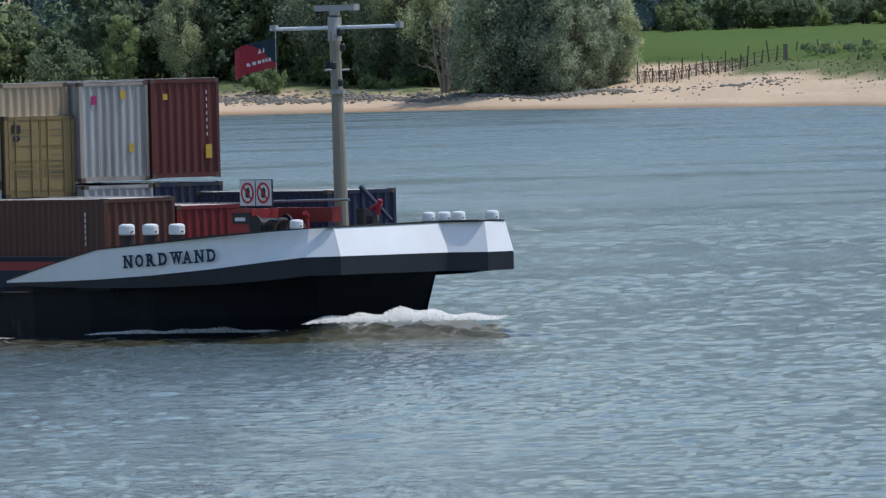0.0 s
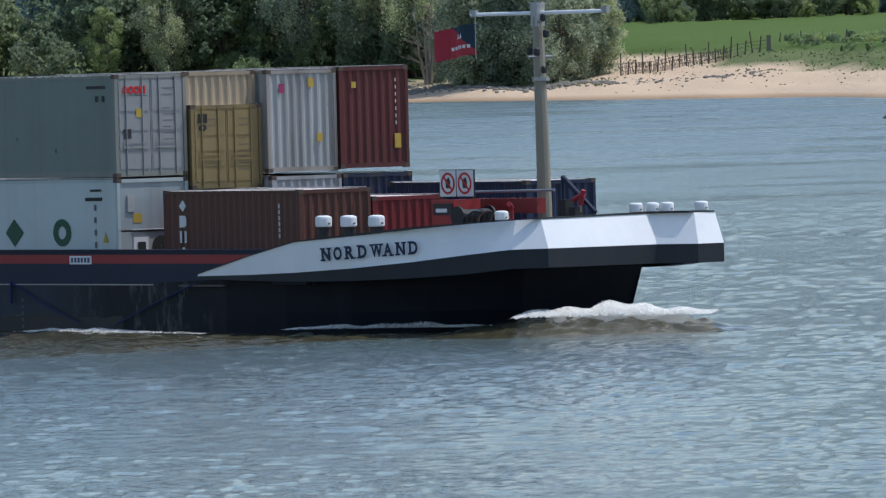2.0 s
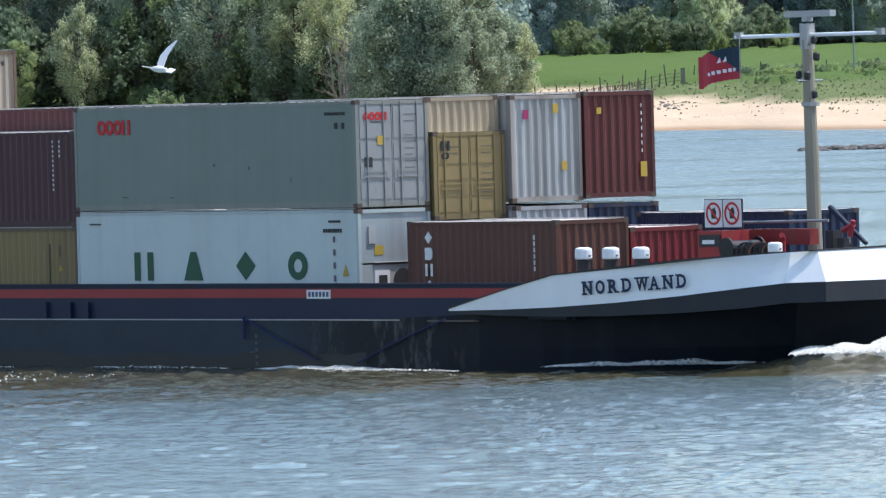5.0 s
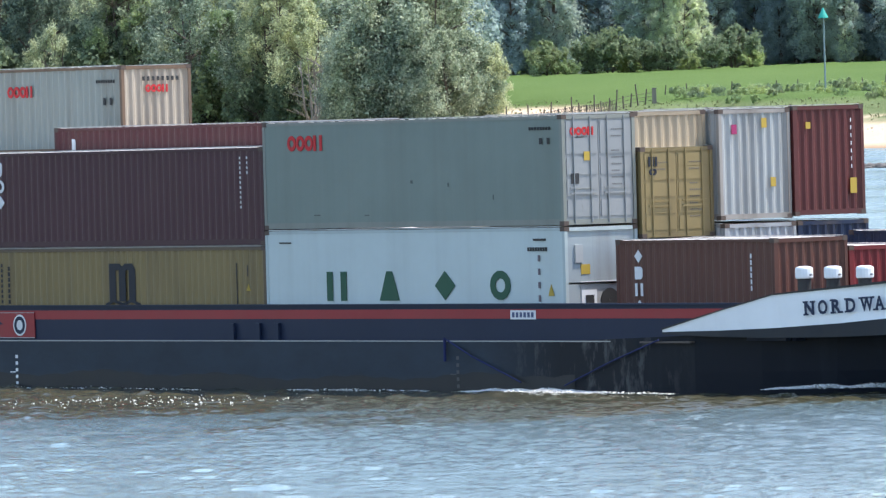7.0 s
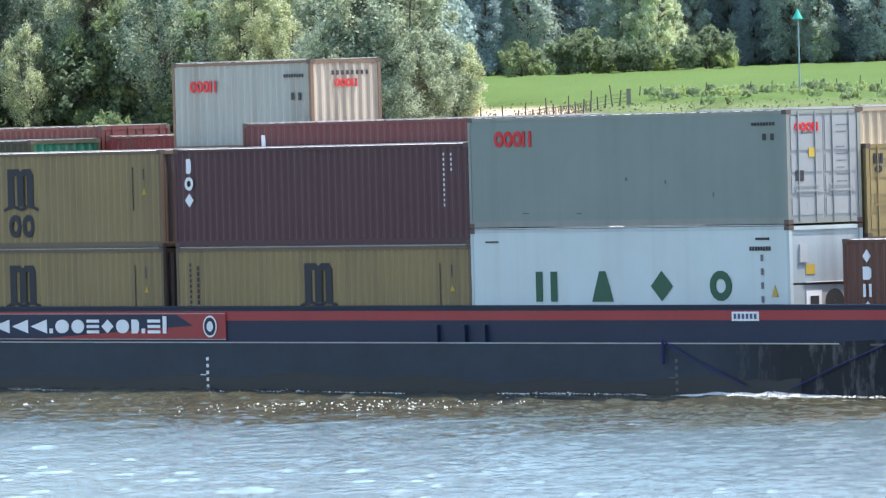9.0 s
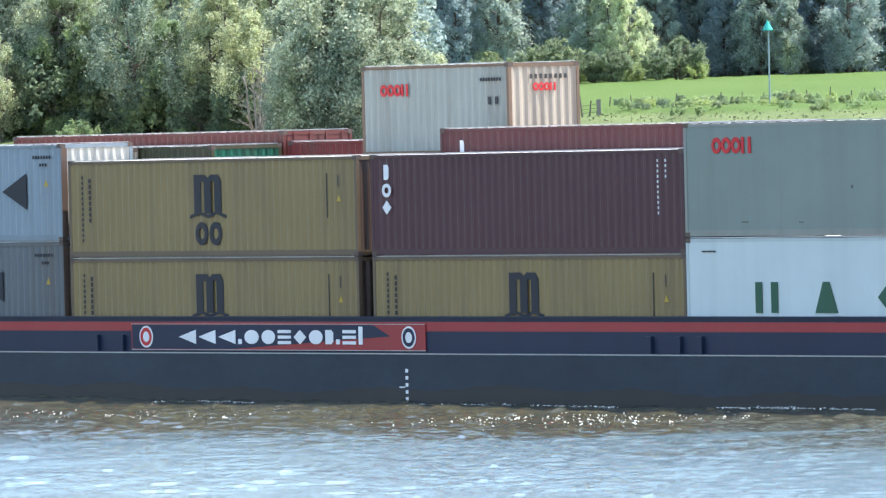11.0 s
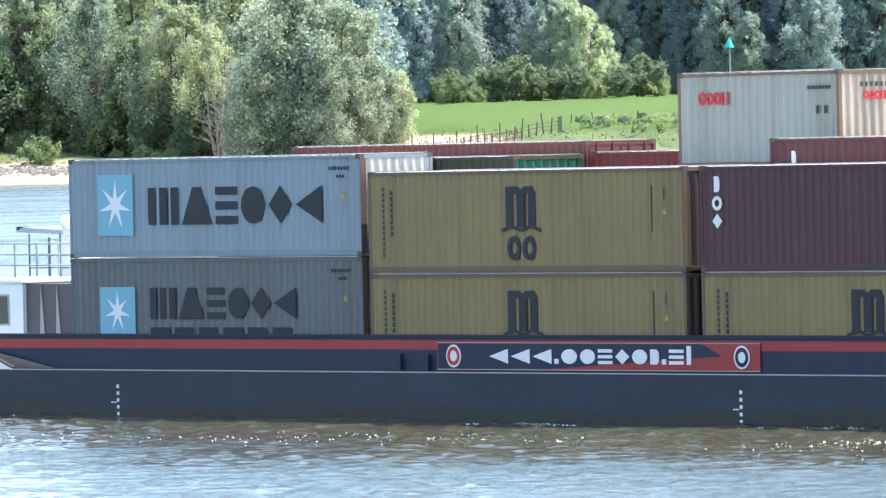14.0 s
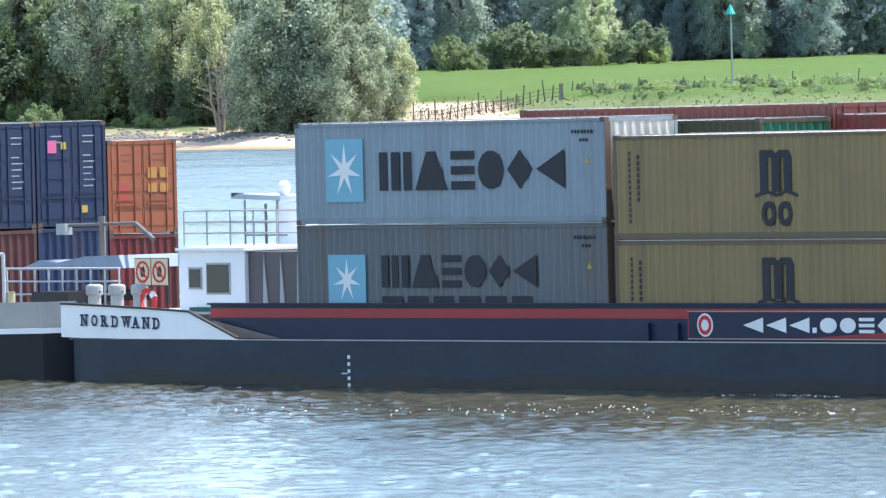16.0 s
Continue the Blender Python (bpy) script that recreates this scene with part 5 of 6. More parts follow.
def stern_gear():
    b = thing("stern_bollards", "three grey mooring bollards on the stern", "bollard")
    for i in range(3):
        bollard_pair(b, 0.85 * i, 0.1 * i, 0, 0.21, 0.72, n=1, stem=GREY, cap=GREY)
    aboard(b, -35.0, 0.85, 1.98 - 0.0)
    part("bollard_deck", boxes((-0.4, 3.4, -0.5, 6.0, -0.66, 0.0)), GREY, b, "pale raised deck")
    s = thing("prohibition_sign", "two cream square prohibition signs on the stern", "sign", "prohibition signs")
    no_entry_signs(s, 0, 0, 0, 0, paint((0.72, 0.60, 0.40), 0.1))
    part("sign_post", tubes(((0.1, 0.06, -0.7), (0.1, 0.06, 0.0), 0.03), ((1.3, 0.06, -0.7), (1.3, 0.06, 0.0), 0.03)), DARK, s)
    aboard(s, -33.55, 1.1, 2.68)
    life = thing("lifebuoy", "red and white lifebuoy hanging at the stern", "lifebuoy")
    part("buoy_ring", ring(0.36, 0.13, 0.1, pose(0, 0, 0)), SIGNRED, life)
    part("white_band", ring(0.365, 0.14, 0.11, pose(0, -0.005, 0), 6, 0.4, 0.5), PALE, life)
    aboard(life, -32.9, 0.95, 2.24)
    r = thing("railing", "white tubular railing round the raised stern deck", "railing")
    n = 6
    for i in range(n):
        part("post", tubes(((i * 1.0, 0, 0), (i * 1.0, 0, 0.95), 0.028)), GREY, r)
    for z in (0.35, 0.65, 0.95):
        part("rail", tubes(((0, 0, z), (5.4, 0, z), 0.024)), GREY, r)
    part("platform", boxes((-0.1, 5.5, -0.1, 3.2, -0.3, 0.0)), WHITE, r, "white raised platform")
    aboard(r, -36.3, 5.0, 3.62)
    e = thing("wheelhouse_equipment", "white equipment rack with an antenna dome", "equipment")
    part("rack", tubes(((0, 0, 0), (0, 0, 1.2), 0.03), ((1.4, 0, 0), (1.4, 0, 1.2), 0.03), ((0.9, 0, 0), (0.9, 0, 1.1), 0.04), ((0, 0, 0.6), (1.8, 0, 0.6), 0.02), ((0, 0, 0.25), (1.8, 0, 0.25), 0.02)), paint((0.22, 0.22, 0.23), 0.2), e)
    part("canopy", prism([(-0.3, 1.25), (1.9, 1.18), (1.9, 1.30), (0.1, 1.38)], 1.2, pose(0, -0.3, 0)), paint((0.38, 0.43, 0.48), 0.1), e, "grey sloping canopy")
    part("dome", lathe([(0.10, 1.3), (0.17, 1.45), (0.17, 1.6), (0.08, 1.72)], 12), WHITE, e, "white antenna dome").matrix_basis = pose(1.7, 0, 0)
    part("search_light", boxes((-0.45, -0.15, -0.1, 0.1, 1.28, 1.40)), DARK, e)
    part("cabinet", boxes((1.3, 2.4, 0.0, 0.6, 0, 1.1)), WHITE, e)
    aboard(e, -34.4, 5.6, 3.64)


stern_gear()


# ---- the vessel behind, coupled to the barge's stern ----
def follower():
    root = thing("pushing_vessel", "dark hulled cargo vessel coupled close behind the barge", "ship")
    secs = [[(x, y, 1.48), (x, y, -1.2), (x, 10 - y, -1.2), (x, 10 - y, 1.48)] for x, y in ((-35.75, 1.0), (-36.2, 0.0), (-37.2, -0.8), (-45, -0.85), (-120, -0.85))]
    part("hull", loft(secs), BLACK, root, "black steel hull")
    part("gunwale", band([(-120, -0.9, 1.42, 1.56), (-45, -0.9, 1.42, 1.56), (-37.2, -0.85, 1.42, 1.56), (-36.2, -0.05, 1.42, 1.56), (-35.8, 0.9, 1.42, 1.56)], 0.1), WHITE, root, "white gunwale")
    part("bulwark", band([(-120, -0.5, 1.5, 2.26), (-45, -0.5, 1.5, 2.26), (-37.3, -0.45, 1.5, 2.26), (-36.4, 0.15, 1.5, 2.26), (-36.0, 1.0, 1.5, 2.26)], 0.05), paint((0.36, 0.36, 0.34), 0.4), root, "grey weathered bulwark")
    part("deck", boxes((-120, -37.0, -0.6, 10.6, 1.44, 1.52)), DECK, root)
    rail = paint((0.55, 0.55, 0.56), 0.1)
    for i in range(9):
        part("rail_post", tubes(((-40.6 + 0.62 * i, 2.2, 1.5), (-40.6 + 0.62 * i, 2.2, 3.1), 0.03)), rail, root)
    part("rail", tubes(((-40.7, 2.2, 3.1), (-35.6, 2.2, 3.1), 0.03), ((-40.7, 2.2, 2.75), (-35.6, 2.2, 2.75), 0.025), ((-40.7, 2.2, 2.4), (-35.6, 2.2, 2.4), 0.025)), rail, root)
    part("rail_hoop", tubes(((-37.6, -0.2, 1.5), (-37.6, -0.2, 3.55), 0.05), ((-37.6, -0.2, 3.55), (-39.4, -0.2, 3.6), 0.05)), rail, root)
    part("tarpaulin", prism([(-40.4, 3.05), (-39.4, 3.32), (-38.6, 3.25), (-37.4, 3.42), (-35.9, 3.45), (-35.7, 3.1)], 2.2, pose(0, 2.4, 0)), paint((0.24, 0.30, 0.38), 0.3), root, "pale blue tarpaulin over gear")
    part("jib", tubes(((-38.9, 3.0, 4.25), (-35.9, 3.0, 4.30), 0.045), ((-35.9, 3.0, 4.30), (-35.1, 3.0, 3.85), 0.06)), paint((0.16, 0.15, 0.15), 0.3), root)
    part("jib_post", tubes(((-37.35, 3.0, 1.5), (-37.35, 3.0, 4.5), 0.09)), paint((0.20, 0.17, 0.15), 0.3), root)
    part("lamp", boxes((-39.2, -38.8, 2.85, 3.1, 4.0, 4.3)), GREY, root)
    part("bow_gear", boxes((-38.2, -36.6, 1.2, 4.0, 2.2, 2.5)), DARK, root)
    part("bollard", lathe([(0.14, 0), (0.14, 0.32), (0.16, 0.34)], 12), paint((0.6, 0.52, 0.3), 0.2), root, "cream bollard").matrix_basis = pose(-37.6, 0.0, 2.2)
    return root


aboard(follower())


def follower_load():
    X = -42.8
    blue = container("dark blue container with closed doors and pale marks", BLUEBOX, 12.19, 2.92, front="doors", wear=0.15)
    blocks("emblem", blue, plain((0.6, 0.12, 0.25)), [(0.38, 0.70, 2.05, 2.40)], 12.20, "pink square emblem", "x")
    blocks("warning_label", blue, YELLOW, [(0.86, 1.04, 2.15, 2.35), (1.55, 1.75, 0.38, 0.58)], 12.20, "yellow labels", "x")
    aboard(blue, X - 12.19, 5.0, 4.16)
    second = container("dark blue container with closed doors and pale marks", BLUEBOX, 12.19, 2.92, front="doors", wear=0.15)
    aboard(second, X - 12.19, 2.5, 4.14)
    o = container("orange container with closed doors, faded labels", (0.46, 0.13, 0.055), 12.19, 2.62, front="doors", wear=0.3)
    blocks("safety_label", o, paint((0.46, 0.22, 0.05), 0.5, 0.6), [(1.4, 1.72, 1.55, 1.85), (1.82, 2.12, 1.55, 1.85), (1.4, 1.72, 1.15, 1.4), (1.82, 2.12, 1.15, 1.4)], 12.20, "yellow labels", "x")
    blocks("faded_patch", o, paint((0.42, 0.06, 0.05), 0.5, 0.6), [(0.32, 0.72, 1.2, 1.38), (0.32, 0.72, 0.9, 1.1)], 12.20, "faded red patches", "x")
    aboard(o, X - 12.19, 7.5, 3.9)
    aboard(container("blue corrugated container under another one", (0.018, 0.042, 0.12), 12.19, 2.60), X - 12.19, 5.0, 1.54)
    aboard(container("red corrugated container under another one", (0.22, 0.03, 0.035), 12.19, 2.36), X - 12.19, 7.5, 1.53)
    aboard(container("dark red corrugated container under another one", (0.15, 0.04, 0.04), 12.19, 2.58), X - 12.19, 2.5, 1.54)
    aboard(container("dark red corrugated container beside the rail", (0.15, 0.04, 0.04), 12.19, 2.42), X - 12.19, 0.0, 1.53)


follower_load()


# ---- flag on the mast's yard ----
def flag():
    root = thing("flag", "blue and red flag with white shapes flying from the yard", "flag")
    part("halyard", tubes(((0, 0, -0.92), (0, 0, 0.30), 0.012)), GREY, root)
    cloth_blue, cloth_red = plain((0.012, 0.036, 0.060), 0.8), plain((0.42, 0.03, 0.05), 0.8)
    n, w = 10, 0.17
    for i in range(n):
        f0, f1 = i / n, (i + 1) / n
        split = lambda f: -0.82 + 0.82 * min(1, 0.15 + f * 1.3)
        s = new("flag_strip")
        s.parent = root
        bm = prism([(-w - 0.012, split(f1)), (0.012, split(f0)), (0.012, 0), (-w - 0.012, 0)], 0.012)
        if split(f0) < -0.02:
            part("blue_cloth", bm, cloth_blue, s)
        else:
            bm.free()
        part("red_cloth", prism([(-w - 0.012, -0.82), (0.012, -0.82), (0.012, split(f0) + 0.001), (-w - 0.012, split(f1) + 0.001)], 0.012), cloth_red, s)
        if 1 <= i <= 6:
            part("white_mark", boxes((-w + 0.03, -0.03, -0.006, -0.001, -0.62, -0.53)), PALE, s)
        if i in (3, 4):
            part("white_mark", prism([(-w * 0.8, -0.36), (-w * 0.1, -0.32), (-w * 0.3, -0.20)], 0.006, pose(0, -0.008, 0)), PALE, s)
        STRIPS.append(s)
    return root


STRIPS = []
FLAG = aboard(flag(), 34.25, 4.7, 8.12, 8)


# ---- bow wave and wash ----
def foam_patch(name, label, length, width, high, seed, lumps):
    """A ridge of foam built from many small uneven lumps."""
    rng = random.Random(seed)
    root = thing(name, label, "foam", kind="stuff")
    bm = bmesh.new()
    for i in range(lumps * 9):
        t = rng.random()
        rise = high * math.sin(math.pi * min(1, t * 1.05)) ** 0.7 * (0.75 + 0.35 * math.sin(9 * t + seed) * math.sin(23 * t))
        side = rng.gauss(0, width * 0.35)
        z = max(0.01 - 0.10 * rng.random(), rise * rng.random() ** 0.7 * max(0.1, 1 - abs(side) / width))
        c = Vector((length * (t - 0.5), side, z))
        r = rng.uniform(0.008, 0.026)
        u = Vector((rng.gauss(0, 1), rng.gauss(0, 1), rng.gauss(0, 0.3))).normalized() * r * 1.7
        v = u.cross(Vector((rng.gauss(0, 0.5), rng.gauss(0, 0.5), 1))).normalized() * r
        bm.faces.new([bm.verts.new(p) for p in (c - u - v * 0.4, c + u * 0.3 - v, c + u + v * 0.3, c - u * 0.2 + v)])
    part("foam", bm, FOAM, root)
    if high >= 0.2:
        core, n, k = bmesh.new(), 150, 24
        grid = []
        for i in range(n + 1):
            t, row = i / n, []
            for j in range(k + 1):
                v = 2 * j / k - 1
                rise = high * math.sin(math.pi * min(1, t * 1.05)) ** 0.7 * (0.75 + 0.35 * math.sin(9 * t + seed) * math.sin(23 * t))
                z = rise * (1 - v * v) * (0.62 + 0.5 * noise.noise((t * length * 2.5, v * width * 3, seed)) + 0.3 * noise.noise((t * length * 7, v * width * 8, seed)))
                row.append(core.verts.new((length * (t - 0.5), v * width * 0.45, z * 0.95 - 0.08 - 0.34 * abs(v) ** 3 - 0.6 * abs(2 * t - 1) ** 5)))
            grid.append(row)
        for a, b in zip(grid, grid[1:]):
            for j in range(k):
                core.faces.new((a[j], b[j], b[j + 1], a[j + 1])).smooth = True
        part("foam_core", core, FOAM, root)
    return root


def swell(name, label, a, b, h):
    """A smooth mound of water with ragged ripples."""
    bm = bmesh.new()
    n, k = 150, 90
    grid = []
    for i in range(n + 1):
        row = []
        for j in range(k + 1):
            u, v = 2 * i / n - 1, 2 * j / k - 1
            z = h * max(0, 1 - u * u) ** 2.2 * max(0, 1 - v * v) ** 2.2
            z += min(1, 2.5 * z / h) * (0.05 * noise.noise((1.6 * a * u, 1.0 * b * v, 4)) + 0.07 * noise.noise((3.4 * a * u, 2.4 * b * v, 7)))
            row.append(bm.verts.new((a * u, b * v, z - 0.16)))
        grid.append(row)
    for i in range(n):
        for j in range(k):
            bm.faces.new((grid[i][j], grid[i + 1][j], grid[i + 1][j + 1], grid[i][j + 1])).smooth = True
    return tagged(part(name, bm, CHURNED), label, "water", kind="stuff")


CHURNED = churned_material()


def churn():
    """The strip of choppy brown water that the hull drags along its side, dying out away from it."""
    xs, ds = np.arange(-70, 40, 0.15), np.concatenate([np.arange(0, 6, 0.075), np.arange(6, 19, 0.12)])
    X, D = np.meshgrid(xs, ds, indexing="ij")
    rng = np.random.default_rng(9)
    Z = np.zeros_like(X)
    for i in range(44):
        lam, a = 0.30 * 1.035 ** i, rng.normal(math.pi / 2, 0.75)
        k = math.tau / lam
        swirl = 0.5 * math.sin(i) * np.sin(0.31 * X + 0.2 * D + i)
        Z += 0.0070 * lam ** 0.7 * np.sin(k * (X * math.cos(a) + D * math.sin(a)) + swirl + rng.uniform(0, 6.28))
    s = Z / Z.std()
    Z = 0.8 * Z + 0.006 * np.maximum(0, s - 0.1) ** 1.5
    reach = 15.5 + 4 * np.sin(0.17 * X + 1) + 2.5 * np.sin(0.43 * X) + 2 * np.sin(0.9 * X + 0.7 * D)
    fall = np.clip(1 - D / reach, -0.6, 1)
    ends = np.clip((40 - X) / 4, 0, 1) * np.clip((X + 70) / 8, 0, 1)
    ridge = 0.06 * np.exp(-((D - 1.6 - 0.5 * np.sin(0.21 * X)) / 1.1) ** 2)
    Z = (Z * np.clip(fall, 0, 1) ** 0.35 + ridge * (0.6 + 0.5 * np.sin(0.33 * X))) * ends + 0.07 * fall * ends - 0.015 - 0.16 * (1 - ends) - 0.0079 * D - 0.00247 * X
    inner = np.interp(X, [-70, 28, 30, 32, 34, 36, 38.2, 40], [-0.7, -0.7, -0.5, -0.05, 0.7, 1.8, 3.6, 5.0])
    me = bpy.data.meshes.new("churned_water")
    n = len(ds)
    i = np.arange(len(xs) - 1)[:, None] * n + np.arange(n - 1)[None, :]
    me.from_pydata(np.stack([X, inner - D, Z], -1).reshape(-1, 3).tolist(), [], np.stack([i, i + 1, i + n + 1, i + n], -1).reshape(-1, 4).tolist())
    me.polygons.foreach_set("use_smooth", [True] * len(me.polygons))
    me.materials.append(CHURNED)
    return tagged(new("churned_water", me), "choppy olive-brown water dragged along the hull", "water", kind="stuff")


def wash():
    aboard(swell("swell", "brown water piled up ahead of the bow", 6.0, 3.0, 0.62), 40.4, 3.6, 0, 44)
    aboard(churn())
    aboard(foam_patch("bow_wave", "white foaming bow wave under the stem", 5.2, 2.1, 0.36, 1, 3000), 41.0, 3.7, 0.42, 46)
    aboard(foam_patch("bow_wave", "thin foam along the bow's side", 6.5, 0.3, 0.16, 2, 420), 35.6, 0.75, 0.14, 27)
    aboard(foam_patch("side_wash", "low white wash along the hull", 5.5, 0.5, 0.12, 3, 420), 24.5, -1.3, 0.05, 0)
    # White flecks strewn as sun glints on the wavelets beside the hull.
    aboard(foam_patch("side_wash", "white flecks set as sun glints on the water", 9.0, 7.0, 0.03, 4, 40), 15.0, -5.5, -0.02, 0)
    aboard(foam_patch("side_wash", "white flecks set as sun glints on the water", 20.0, 7.0, 0.03, 5, 80), -6.0, -5.5, -0.02, 0)
    aboard(foam_patch("side_wash", "white flecks set as sun glints on the water", 16.0, 7.0, 0.03, 6, 60), -24.0, -5.5, -0.02, 0)
    for x, ln, seed in ((28.6, 4.0, 11), (17.5, 6.0, 12), (7.0, 9.0, 13), (-4.5, 5.0, 14), (-14.0, 8.0, 15), (-25.0, 6.0, 16)):
        aboard(foam_patch("side_wash", "thin broken line of foam against the hull", ln, 0.22, 0.07, seed, 26), x, -1.5 - 0.2 * (seed % 3), 0.06, 0)
    aboard(foam_patch("side_wash", "white foam in the gap between the hulls", 1.8, 0.5, 0.12, 7, 110), -36.6, -1.0, 0.0, 0)


wash()
# ---- fence, beacon and stones on the far bank ----
def fence():
    rng = random.Random(3)
    root = thing("field_fence", "old leaning wooden fence between beach and field", "fence")
    spots = [(-0.0162 + 0.0008 * i, 842 + 0.45 * i) for i in range(21)]
    last = None
    for i, (az, y) in enumerate(spots):
        x, y, z = on_land(az, y)
        tall = rng.uniform(1.1, 1.5) if i % 3 else 2.0
        m = pose(x, y, z, rng.uniform(-5, 5), rng.uniform(-6, 6), 0)
        p = part("post", tubes(((0, 0, -0.3), (0, 0, tall), 0.075, 0.06), sides=6), WOOD, root)
        p.matrix_basis = m
        if last:
            for h in (0.35, 0.7, 1.05):
                part("wire", tubes(((last[0], last[1], last[2] + h), (x, y, z + h), 0.022), sides=4), WOOD, root)
            if i < 16:
                bm = bmesh.new()
                for k in range(9):
                    f = k / 9
                    o = Vector(last).lerp(Vector((x, y, z)), f)
                    tube(bm, o + Vector((0, 0, 0.05)), o + Vector((rng.uniform(-0.35, 0.1), 0, 1.1)), 0.017, sides=4)
                part("lattice", bm, WOOD, root, "leaning wire lattice")
        last = (x, y, z)
    for az in [0.0012 + 0.0024 * i for i in range(15)]:
        x, y, z = on_land(az, 862)
        one = thing("fence_post", "single weathered wooden fence post in grass", "fence post", "field fence posts")
        part("stake", tubes(((0, 0, -0.3), (0, 0, rng.uniform(0.8, 1.3)), 0.06, 0.05), sides=6), WOOD, one)
        one.matrix_basis = pose(x, y, z, rng.uniform(-6, 6), rng.uniform(-9, 9), 0)
    x, y, z = on_land(0.0000, 851)
    g = thing("gate_pillar", "pale grey stone gate pillar by the fence", "pillar")
    part("pillar", boxes((-0.2, 0.2, -0.2, 0.2, -0.2, 1.40)), STONE, g)
    part("top_stone", boxes((-0.23, 0.23, -0.23, 0.23, 1.40, 1.48)), STONE, g)
    g.matrix_basis = pose(x, y, z)


fence()


def beacon():
    x, y, z = on_land(0.01866, 836)
    z = 8.65 - 0.0070 * 836
    root = thing("river_beacon", "tall thin grey pole with a green cone on top", "beacon")
    part("pole", tubes(((0, 0, -1.5), (0.05, 0, 8.3), 0.09, 0.07)), paint((0.22, 0.30, 0.32), 0.2), root)
    part("cone", lathe([(0.48, 8.2), (0.46, 8.3), (0.03, 9.15)], 16), paint((0.02, 0.34, 0.27), 0.05), root, "bright green cone topmark")
    root.matrix_basis = pose(x, y, z)


beacon()


def stones():
    """Stone facing along the waterline, a low groyne in the river, and tufts on the beach."""
    rng = random.Random(8)
    root = thing("shore_stones", "line of grey stones along the water's edge", "stones", kind="stuff")
    bm = bmesh.new()
    for i in range(2400):
        x = rng.uniform(-62, -14) if rng.random() < 0.96 else rng.uniform(-16, 0)
        d = rng.gauss(11.5, 1.8) if rng.random() < 0.8 else rng.uniform(6, 22)
        d += 9 * max(0, (x + 24) / 10)
        y = float(shore(x)) + d
        r = 0.06 + 0.20 * rng.random() ** 2
        m = Matrix.Translation((x, y, float(height(x, y)) + r * 0.2)) @ Matrix.Diagonal((r * 1.3, r, r * 0.8, 1)) @ Euler((rng.random() * 6, rng.random() * 6, 0)).to_matrix().to_4x4()
        bmesh.ops.create_icosphere(bm, subdivisions=1, radius=1, matrix=m)
    part("stones", bm, STONE, root)
    root = thing("groyne", "low groyne of dark stones awash in the river", "groyne", kind="stuff")
    bm = bmesh.new()
    for i in range(260):
        t = rng.random()
        az = 0.0128 + 0.016 * t
        y = 634 + rng.gauss(0, 1.2)
        r = rng.uniform(0.15, 0.38)
        m = Matrix.Translation((az * y, y, rng.uniform(-0.12, 0.10))) @ Matrix.Diagonal((r * 1.4, r, r * 0.8, 1)) @ Euler((rng.random() * 6, rng.random() * 6, 0)).to_matrix().to_4x4()
        bmesh.ops.create_icosphere(bm, subdivisions=1, radius=1, matrix=m)
    part("stones", bm, paint((0.12, 0.11, 0.10), 0.3, 0.7), root)
    for name, label, mat, count, reach, zone in (("grass_tufts", "tufts of rough green and yellow grass on the bank", LEAF_MEADOW, 2300, 0.075, (20, 66)), ("beach_debris", "dark driftwood and pebbles scattered on the sand", BARK, 380, 0.09, (8, 60))):
        root = thing(name, label, "grass" if "grass" in name else "debris", kind="stuff")
        bm = bmesh.new()
        for i in range(count):
            x = rng.uniform(-24, 34) if "debris" in name or rng.random() < 0.75 else rng.uniform(-60, -14)
            d = zone[0] + (zone[1] - zone[0]) * rng.random() ** 0.6
            if x < -14:
                d = rng.uniform(13, 30)
            if "grass" in name and noise.noise((x * 0.13, d * 0.11, 3)) < 0.02 - 0.4 * (d > 45):
                continue
            y = float(shore(x)) + d
            z = float(height(x, y))
            h = reach * rng.uniform(0.4, 2.2)
            for k in range(3):
                a = rng.random() * 6.3
                o = Vector((x, y, z))
                u = Vector((math.cos(a), math.sin(a), 0)) * h * 0.9
                up = Vector((0, 0, h if "grass" in name else h * 0.4))
                bm.faces.new([bm.verts.new(v) for v in (o - u * 0.4, o + u * 0.4, o + u + up, o - u * 0.2 + up * 1.2)])
        part("tufts" if "grass" in name else "debris", bm, mat, root)
    # round shrubs on the meadow
    for i in range(84):
        az = 0.0015 + 0.043 * rng.random() ** 0.8
        y = float(shore(az * 830)) + rng.uniform(62, 112)
        root = thing("shrub", "low grey-green shrub on the beach grass", "shrub", "beach shrubs")
        ob = new("crown", crown_mesh("crown", LEAF_FRESH if i % 3 else LEAF_SHRUB, rng.uniform(0.4, 0.85), rng.uniform(0.5, 1.3), 0.02, 6, 26, 0.06, 50 + i))
        ob.parent = root
        x, y, z = on_land(az, y)
        root.matrix_basis = pose(x, y, z)


stones()


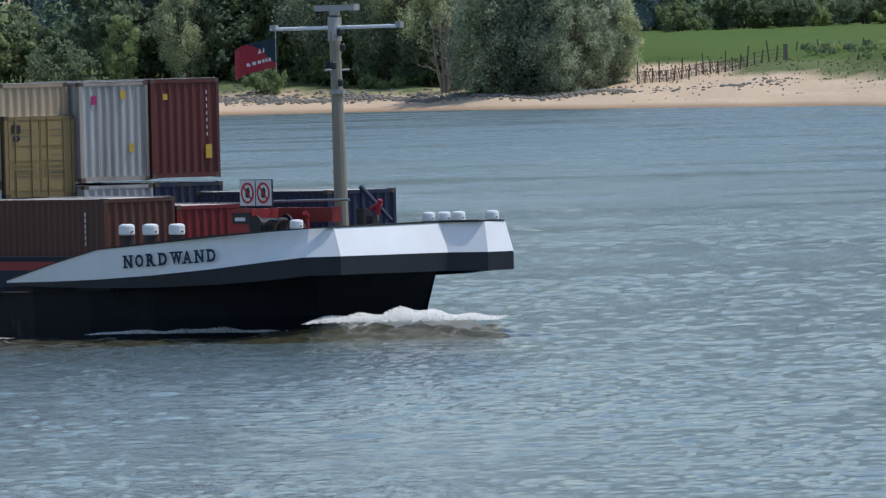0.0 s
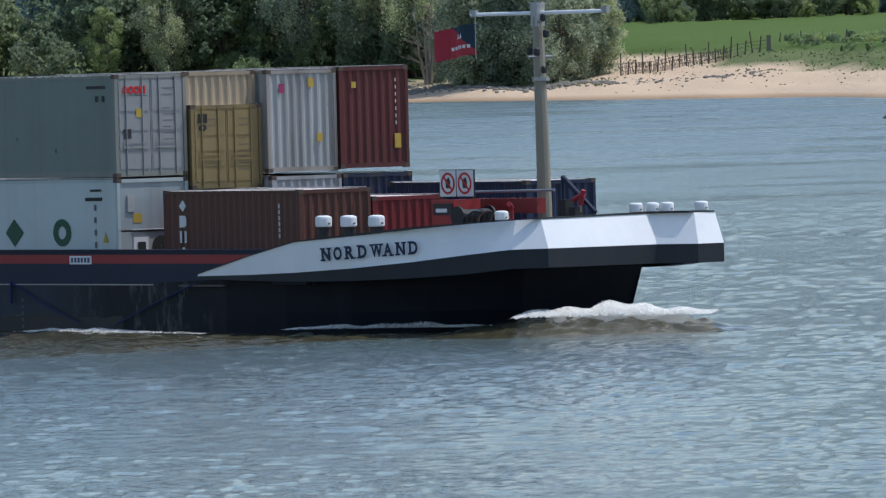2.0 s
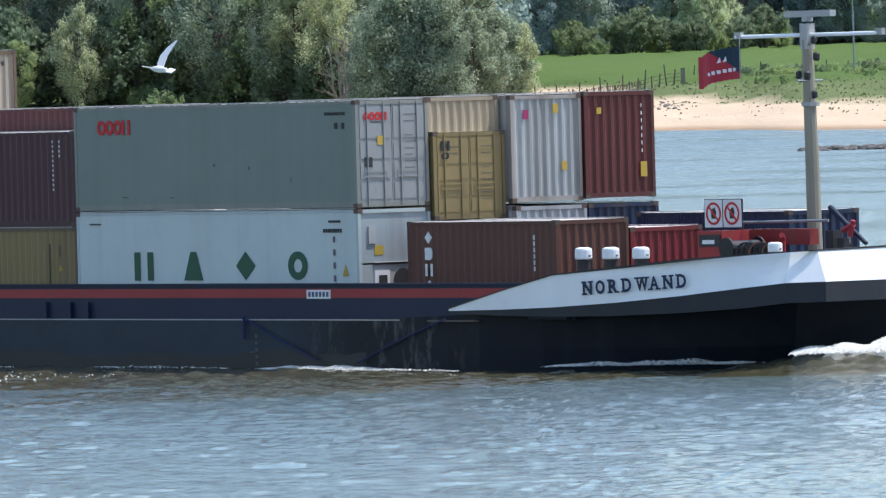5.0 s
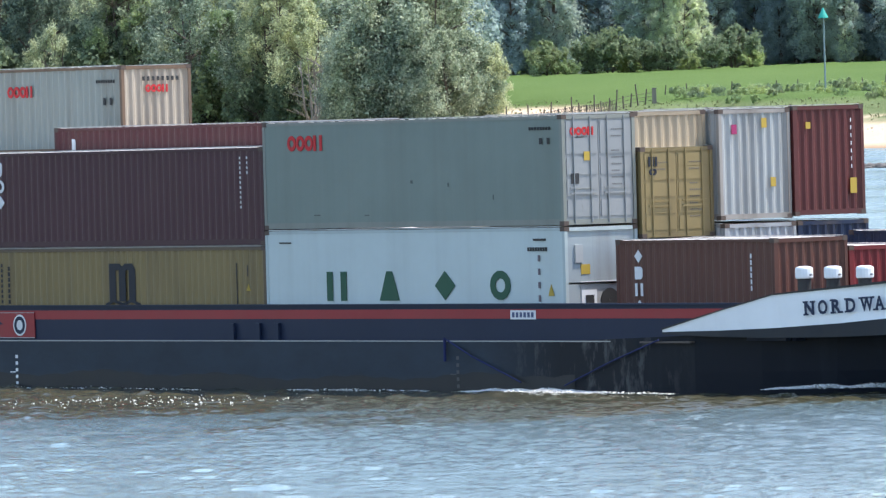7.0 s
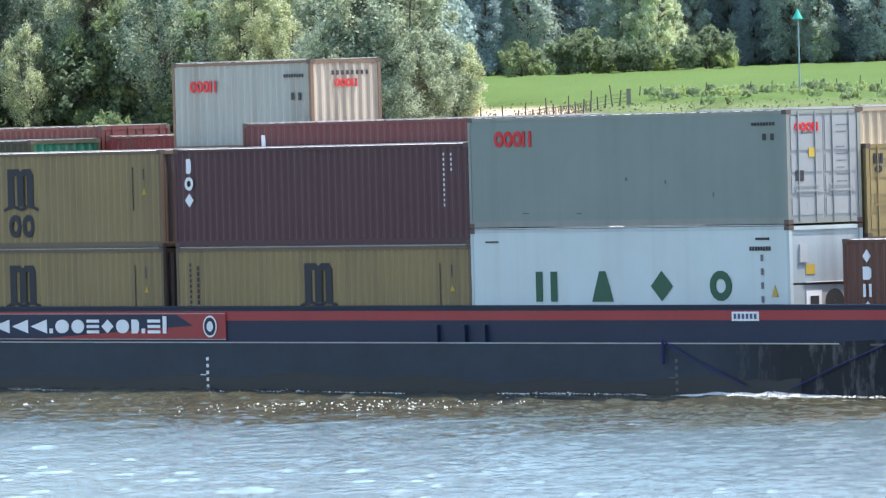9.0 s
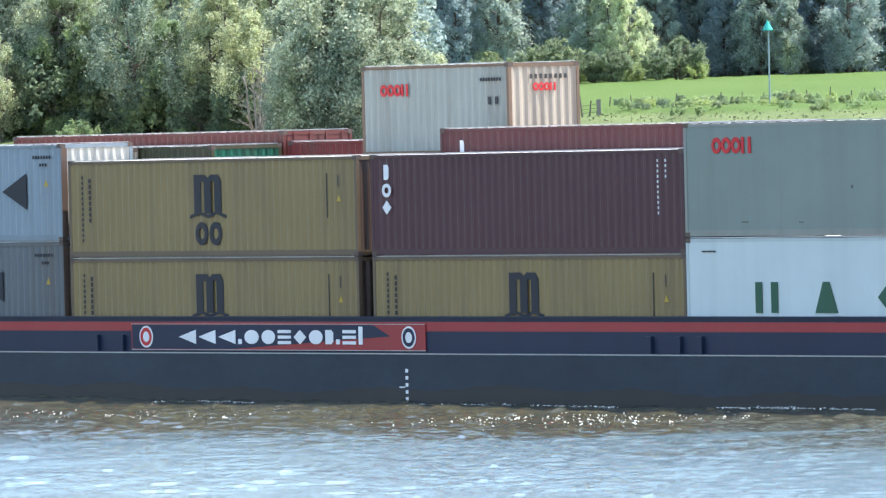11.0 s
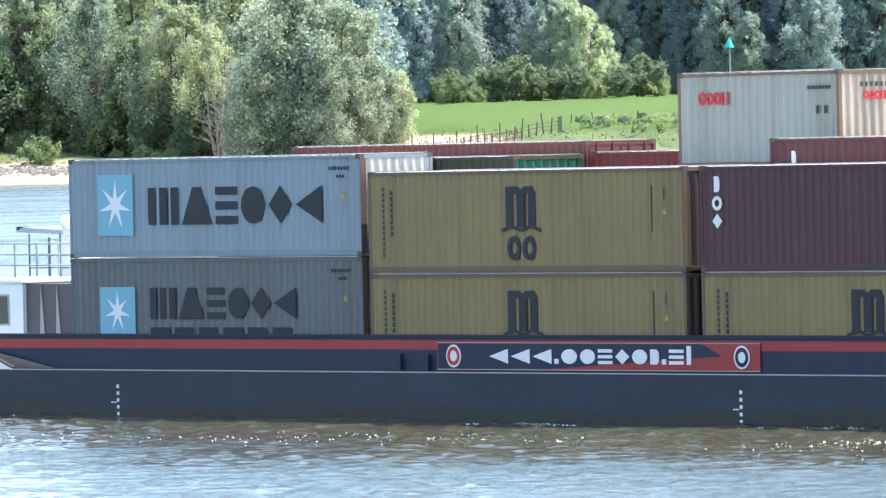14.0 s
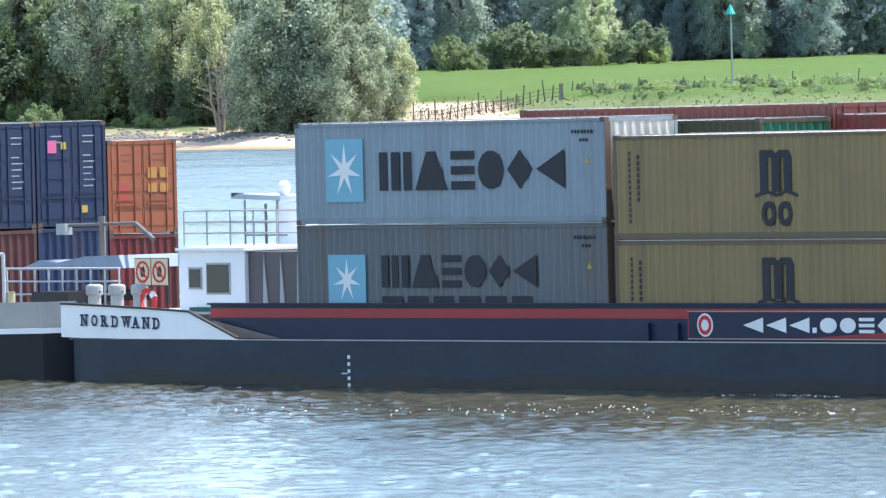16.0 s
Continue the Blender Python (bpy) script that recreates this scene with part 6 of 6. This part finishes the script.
# ---- gull ----
def gull():
    root = thing("gull", "white gull with raised grey-tipped wings in flight", "bird")
    body = lathe([(0.01, -0.26), (0.05, -0.18), (0.075, -0.02), (0.065, 0.12), (0.045, 0.20), (0.02, 0.26), (0.004, 0.30)], 10)
    body.transform(pose(0, 0, 0, 0, 90, 0))
    part("body", body, plain((0.80, 0.80, 0.79)), root)
    part("tail", prism([(-0.24, -0.01), (-0.42, -0.012), (-0.42, 0.0), (-0.24, 0.012)], 0.16, pose(0, -0.08, 0)), plain((0.80, 0.80, 0.79)), root)
    part("beak", tubes(((0.29, 0, 0), (0.36, 0, -0.015), 0.014, 0.004)), YELLOW, root)
    wings = []
    for s in (-1, 1):
        bm = bmesh.new()
        rows = ((0.10, -0.10, 0.03), (0.13, -0.07, 0.30), (0.02, -0.12, 0.52), (-0.14, -0.17, 0.70))
        top = [[bm.verts.new((x, s * w, z)) for x in (a, b)] for a, b, w in rows for z in (0.010,)]
        low = [[bm.verts.new((x, s * w, -0.010)) for x in (a, b)] for a, b, w in rows]
        for q in (top, low):
            for u, v in zip(q, q[1:]):
                bm.faces.new((u[0], u[1], v[1], v[0]))
        for u, v, c, d in zip(top, top[1:], low, low[1:]):
            bm.faces.new((u[0], v[0], d[0], c[0]))
            bm.faces.new((u[1], v[1], d[1], c[1]))
        wings.append((s, part("wing", bm, plain((0.74, 0.75, 0.76)), root)))
    return root, wings


GULL, WINGS = gull()


# ---- what moves ----
HEADING, TRIM, HEEL, SPEED = -49.168, -0.1413, -0.4534, 4.7435


def tow(t):
    """Where the tow is: it steams ahead on a straight line."""
    turn = Euler((radians(HEEL), radians(TRIM), radians(HEADING))).to_matrix().to_4x4()
    ahead = Vector((math.cos(radians(HEADING)), math.sin(radians(HEADING)), 0))
    at = Vector((-15.175, 246.592, EYE)) + ahead * SPEED * (t - 8)
    return Matrix.Translation(at) @ turn @ Matrix.Translation((0, 0, -EYE))


def motions():
    for ob, m in SAILING:
        walk(ob, [(t, tow(t) @ m) for t in (0, 4, 8, 12, 16)])
    # the flag ripples strip by strip
    for i, s in enumerate(STRIPS):
        rows = []
        for k in range(81):
            t = k * 0.2
            x = y = z = 0.0
            turn = 0.0
            for j in range(i + 1):
                a = 26 * min(1, 0.3 + j / 5) * math.sin(7.2 * t - 0.85 * j) + 8 * math.sin(2.1 * t)
                dip = -0.015 - 0.010 * j * (1 + 0.4 * math.sin(1.7 * t + 1))
                if j < i:
                    x -= 0.17 * math.cos(radians(a))
                    y -= 0.17 * math.sin(radians(a))
                    z += dip * 0.5
                turn = a
            rows.append((t, pose(x, y, z, 0, 0, turn)))
        walk(s, rows)
    # the gull crosses over the water from right to left
    walk(GULL, [(t, gull_pose(t)) for t in (0, 2, 3.0, 3.25, 3.5, 3.75, 4.0, 4.25, 5, 8, 12, 16)])
    for s, w in WINGS:
        walk(w, [(k * 0.125, pose(0, 0, 0.02, s * (12 + 30 * math.sin(k * 0.125 * 15.0 + 1.2)), 0, 0)) for k in range(129)])
    # the river drifts past
    walk(WATER, [(0, pose(-1, 4, 0)), (8, pose(0, 0, 0)), (16, pose(1, -4, 0))])


def gull_pose(t):
    d = 195.0
    az = np.interp(t, [0, 3.0, 3.5, 4.0, 4.2, 16], [0.17, 0.0145, 0.0019, -0.0220, -0.0285, -0.45])
    el = np.interp(t, [0, 3.0, 3.5, 4.0, 4.2, 16], [0.02, -0.0070, -0.0044, -0.0036, -0.0049, 0.03])
    return pose(d * az, d, EYE + d * el, -27, -6, 138) @ Matrix.Scale(1.12, 4)


motions()
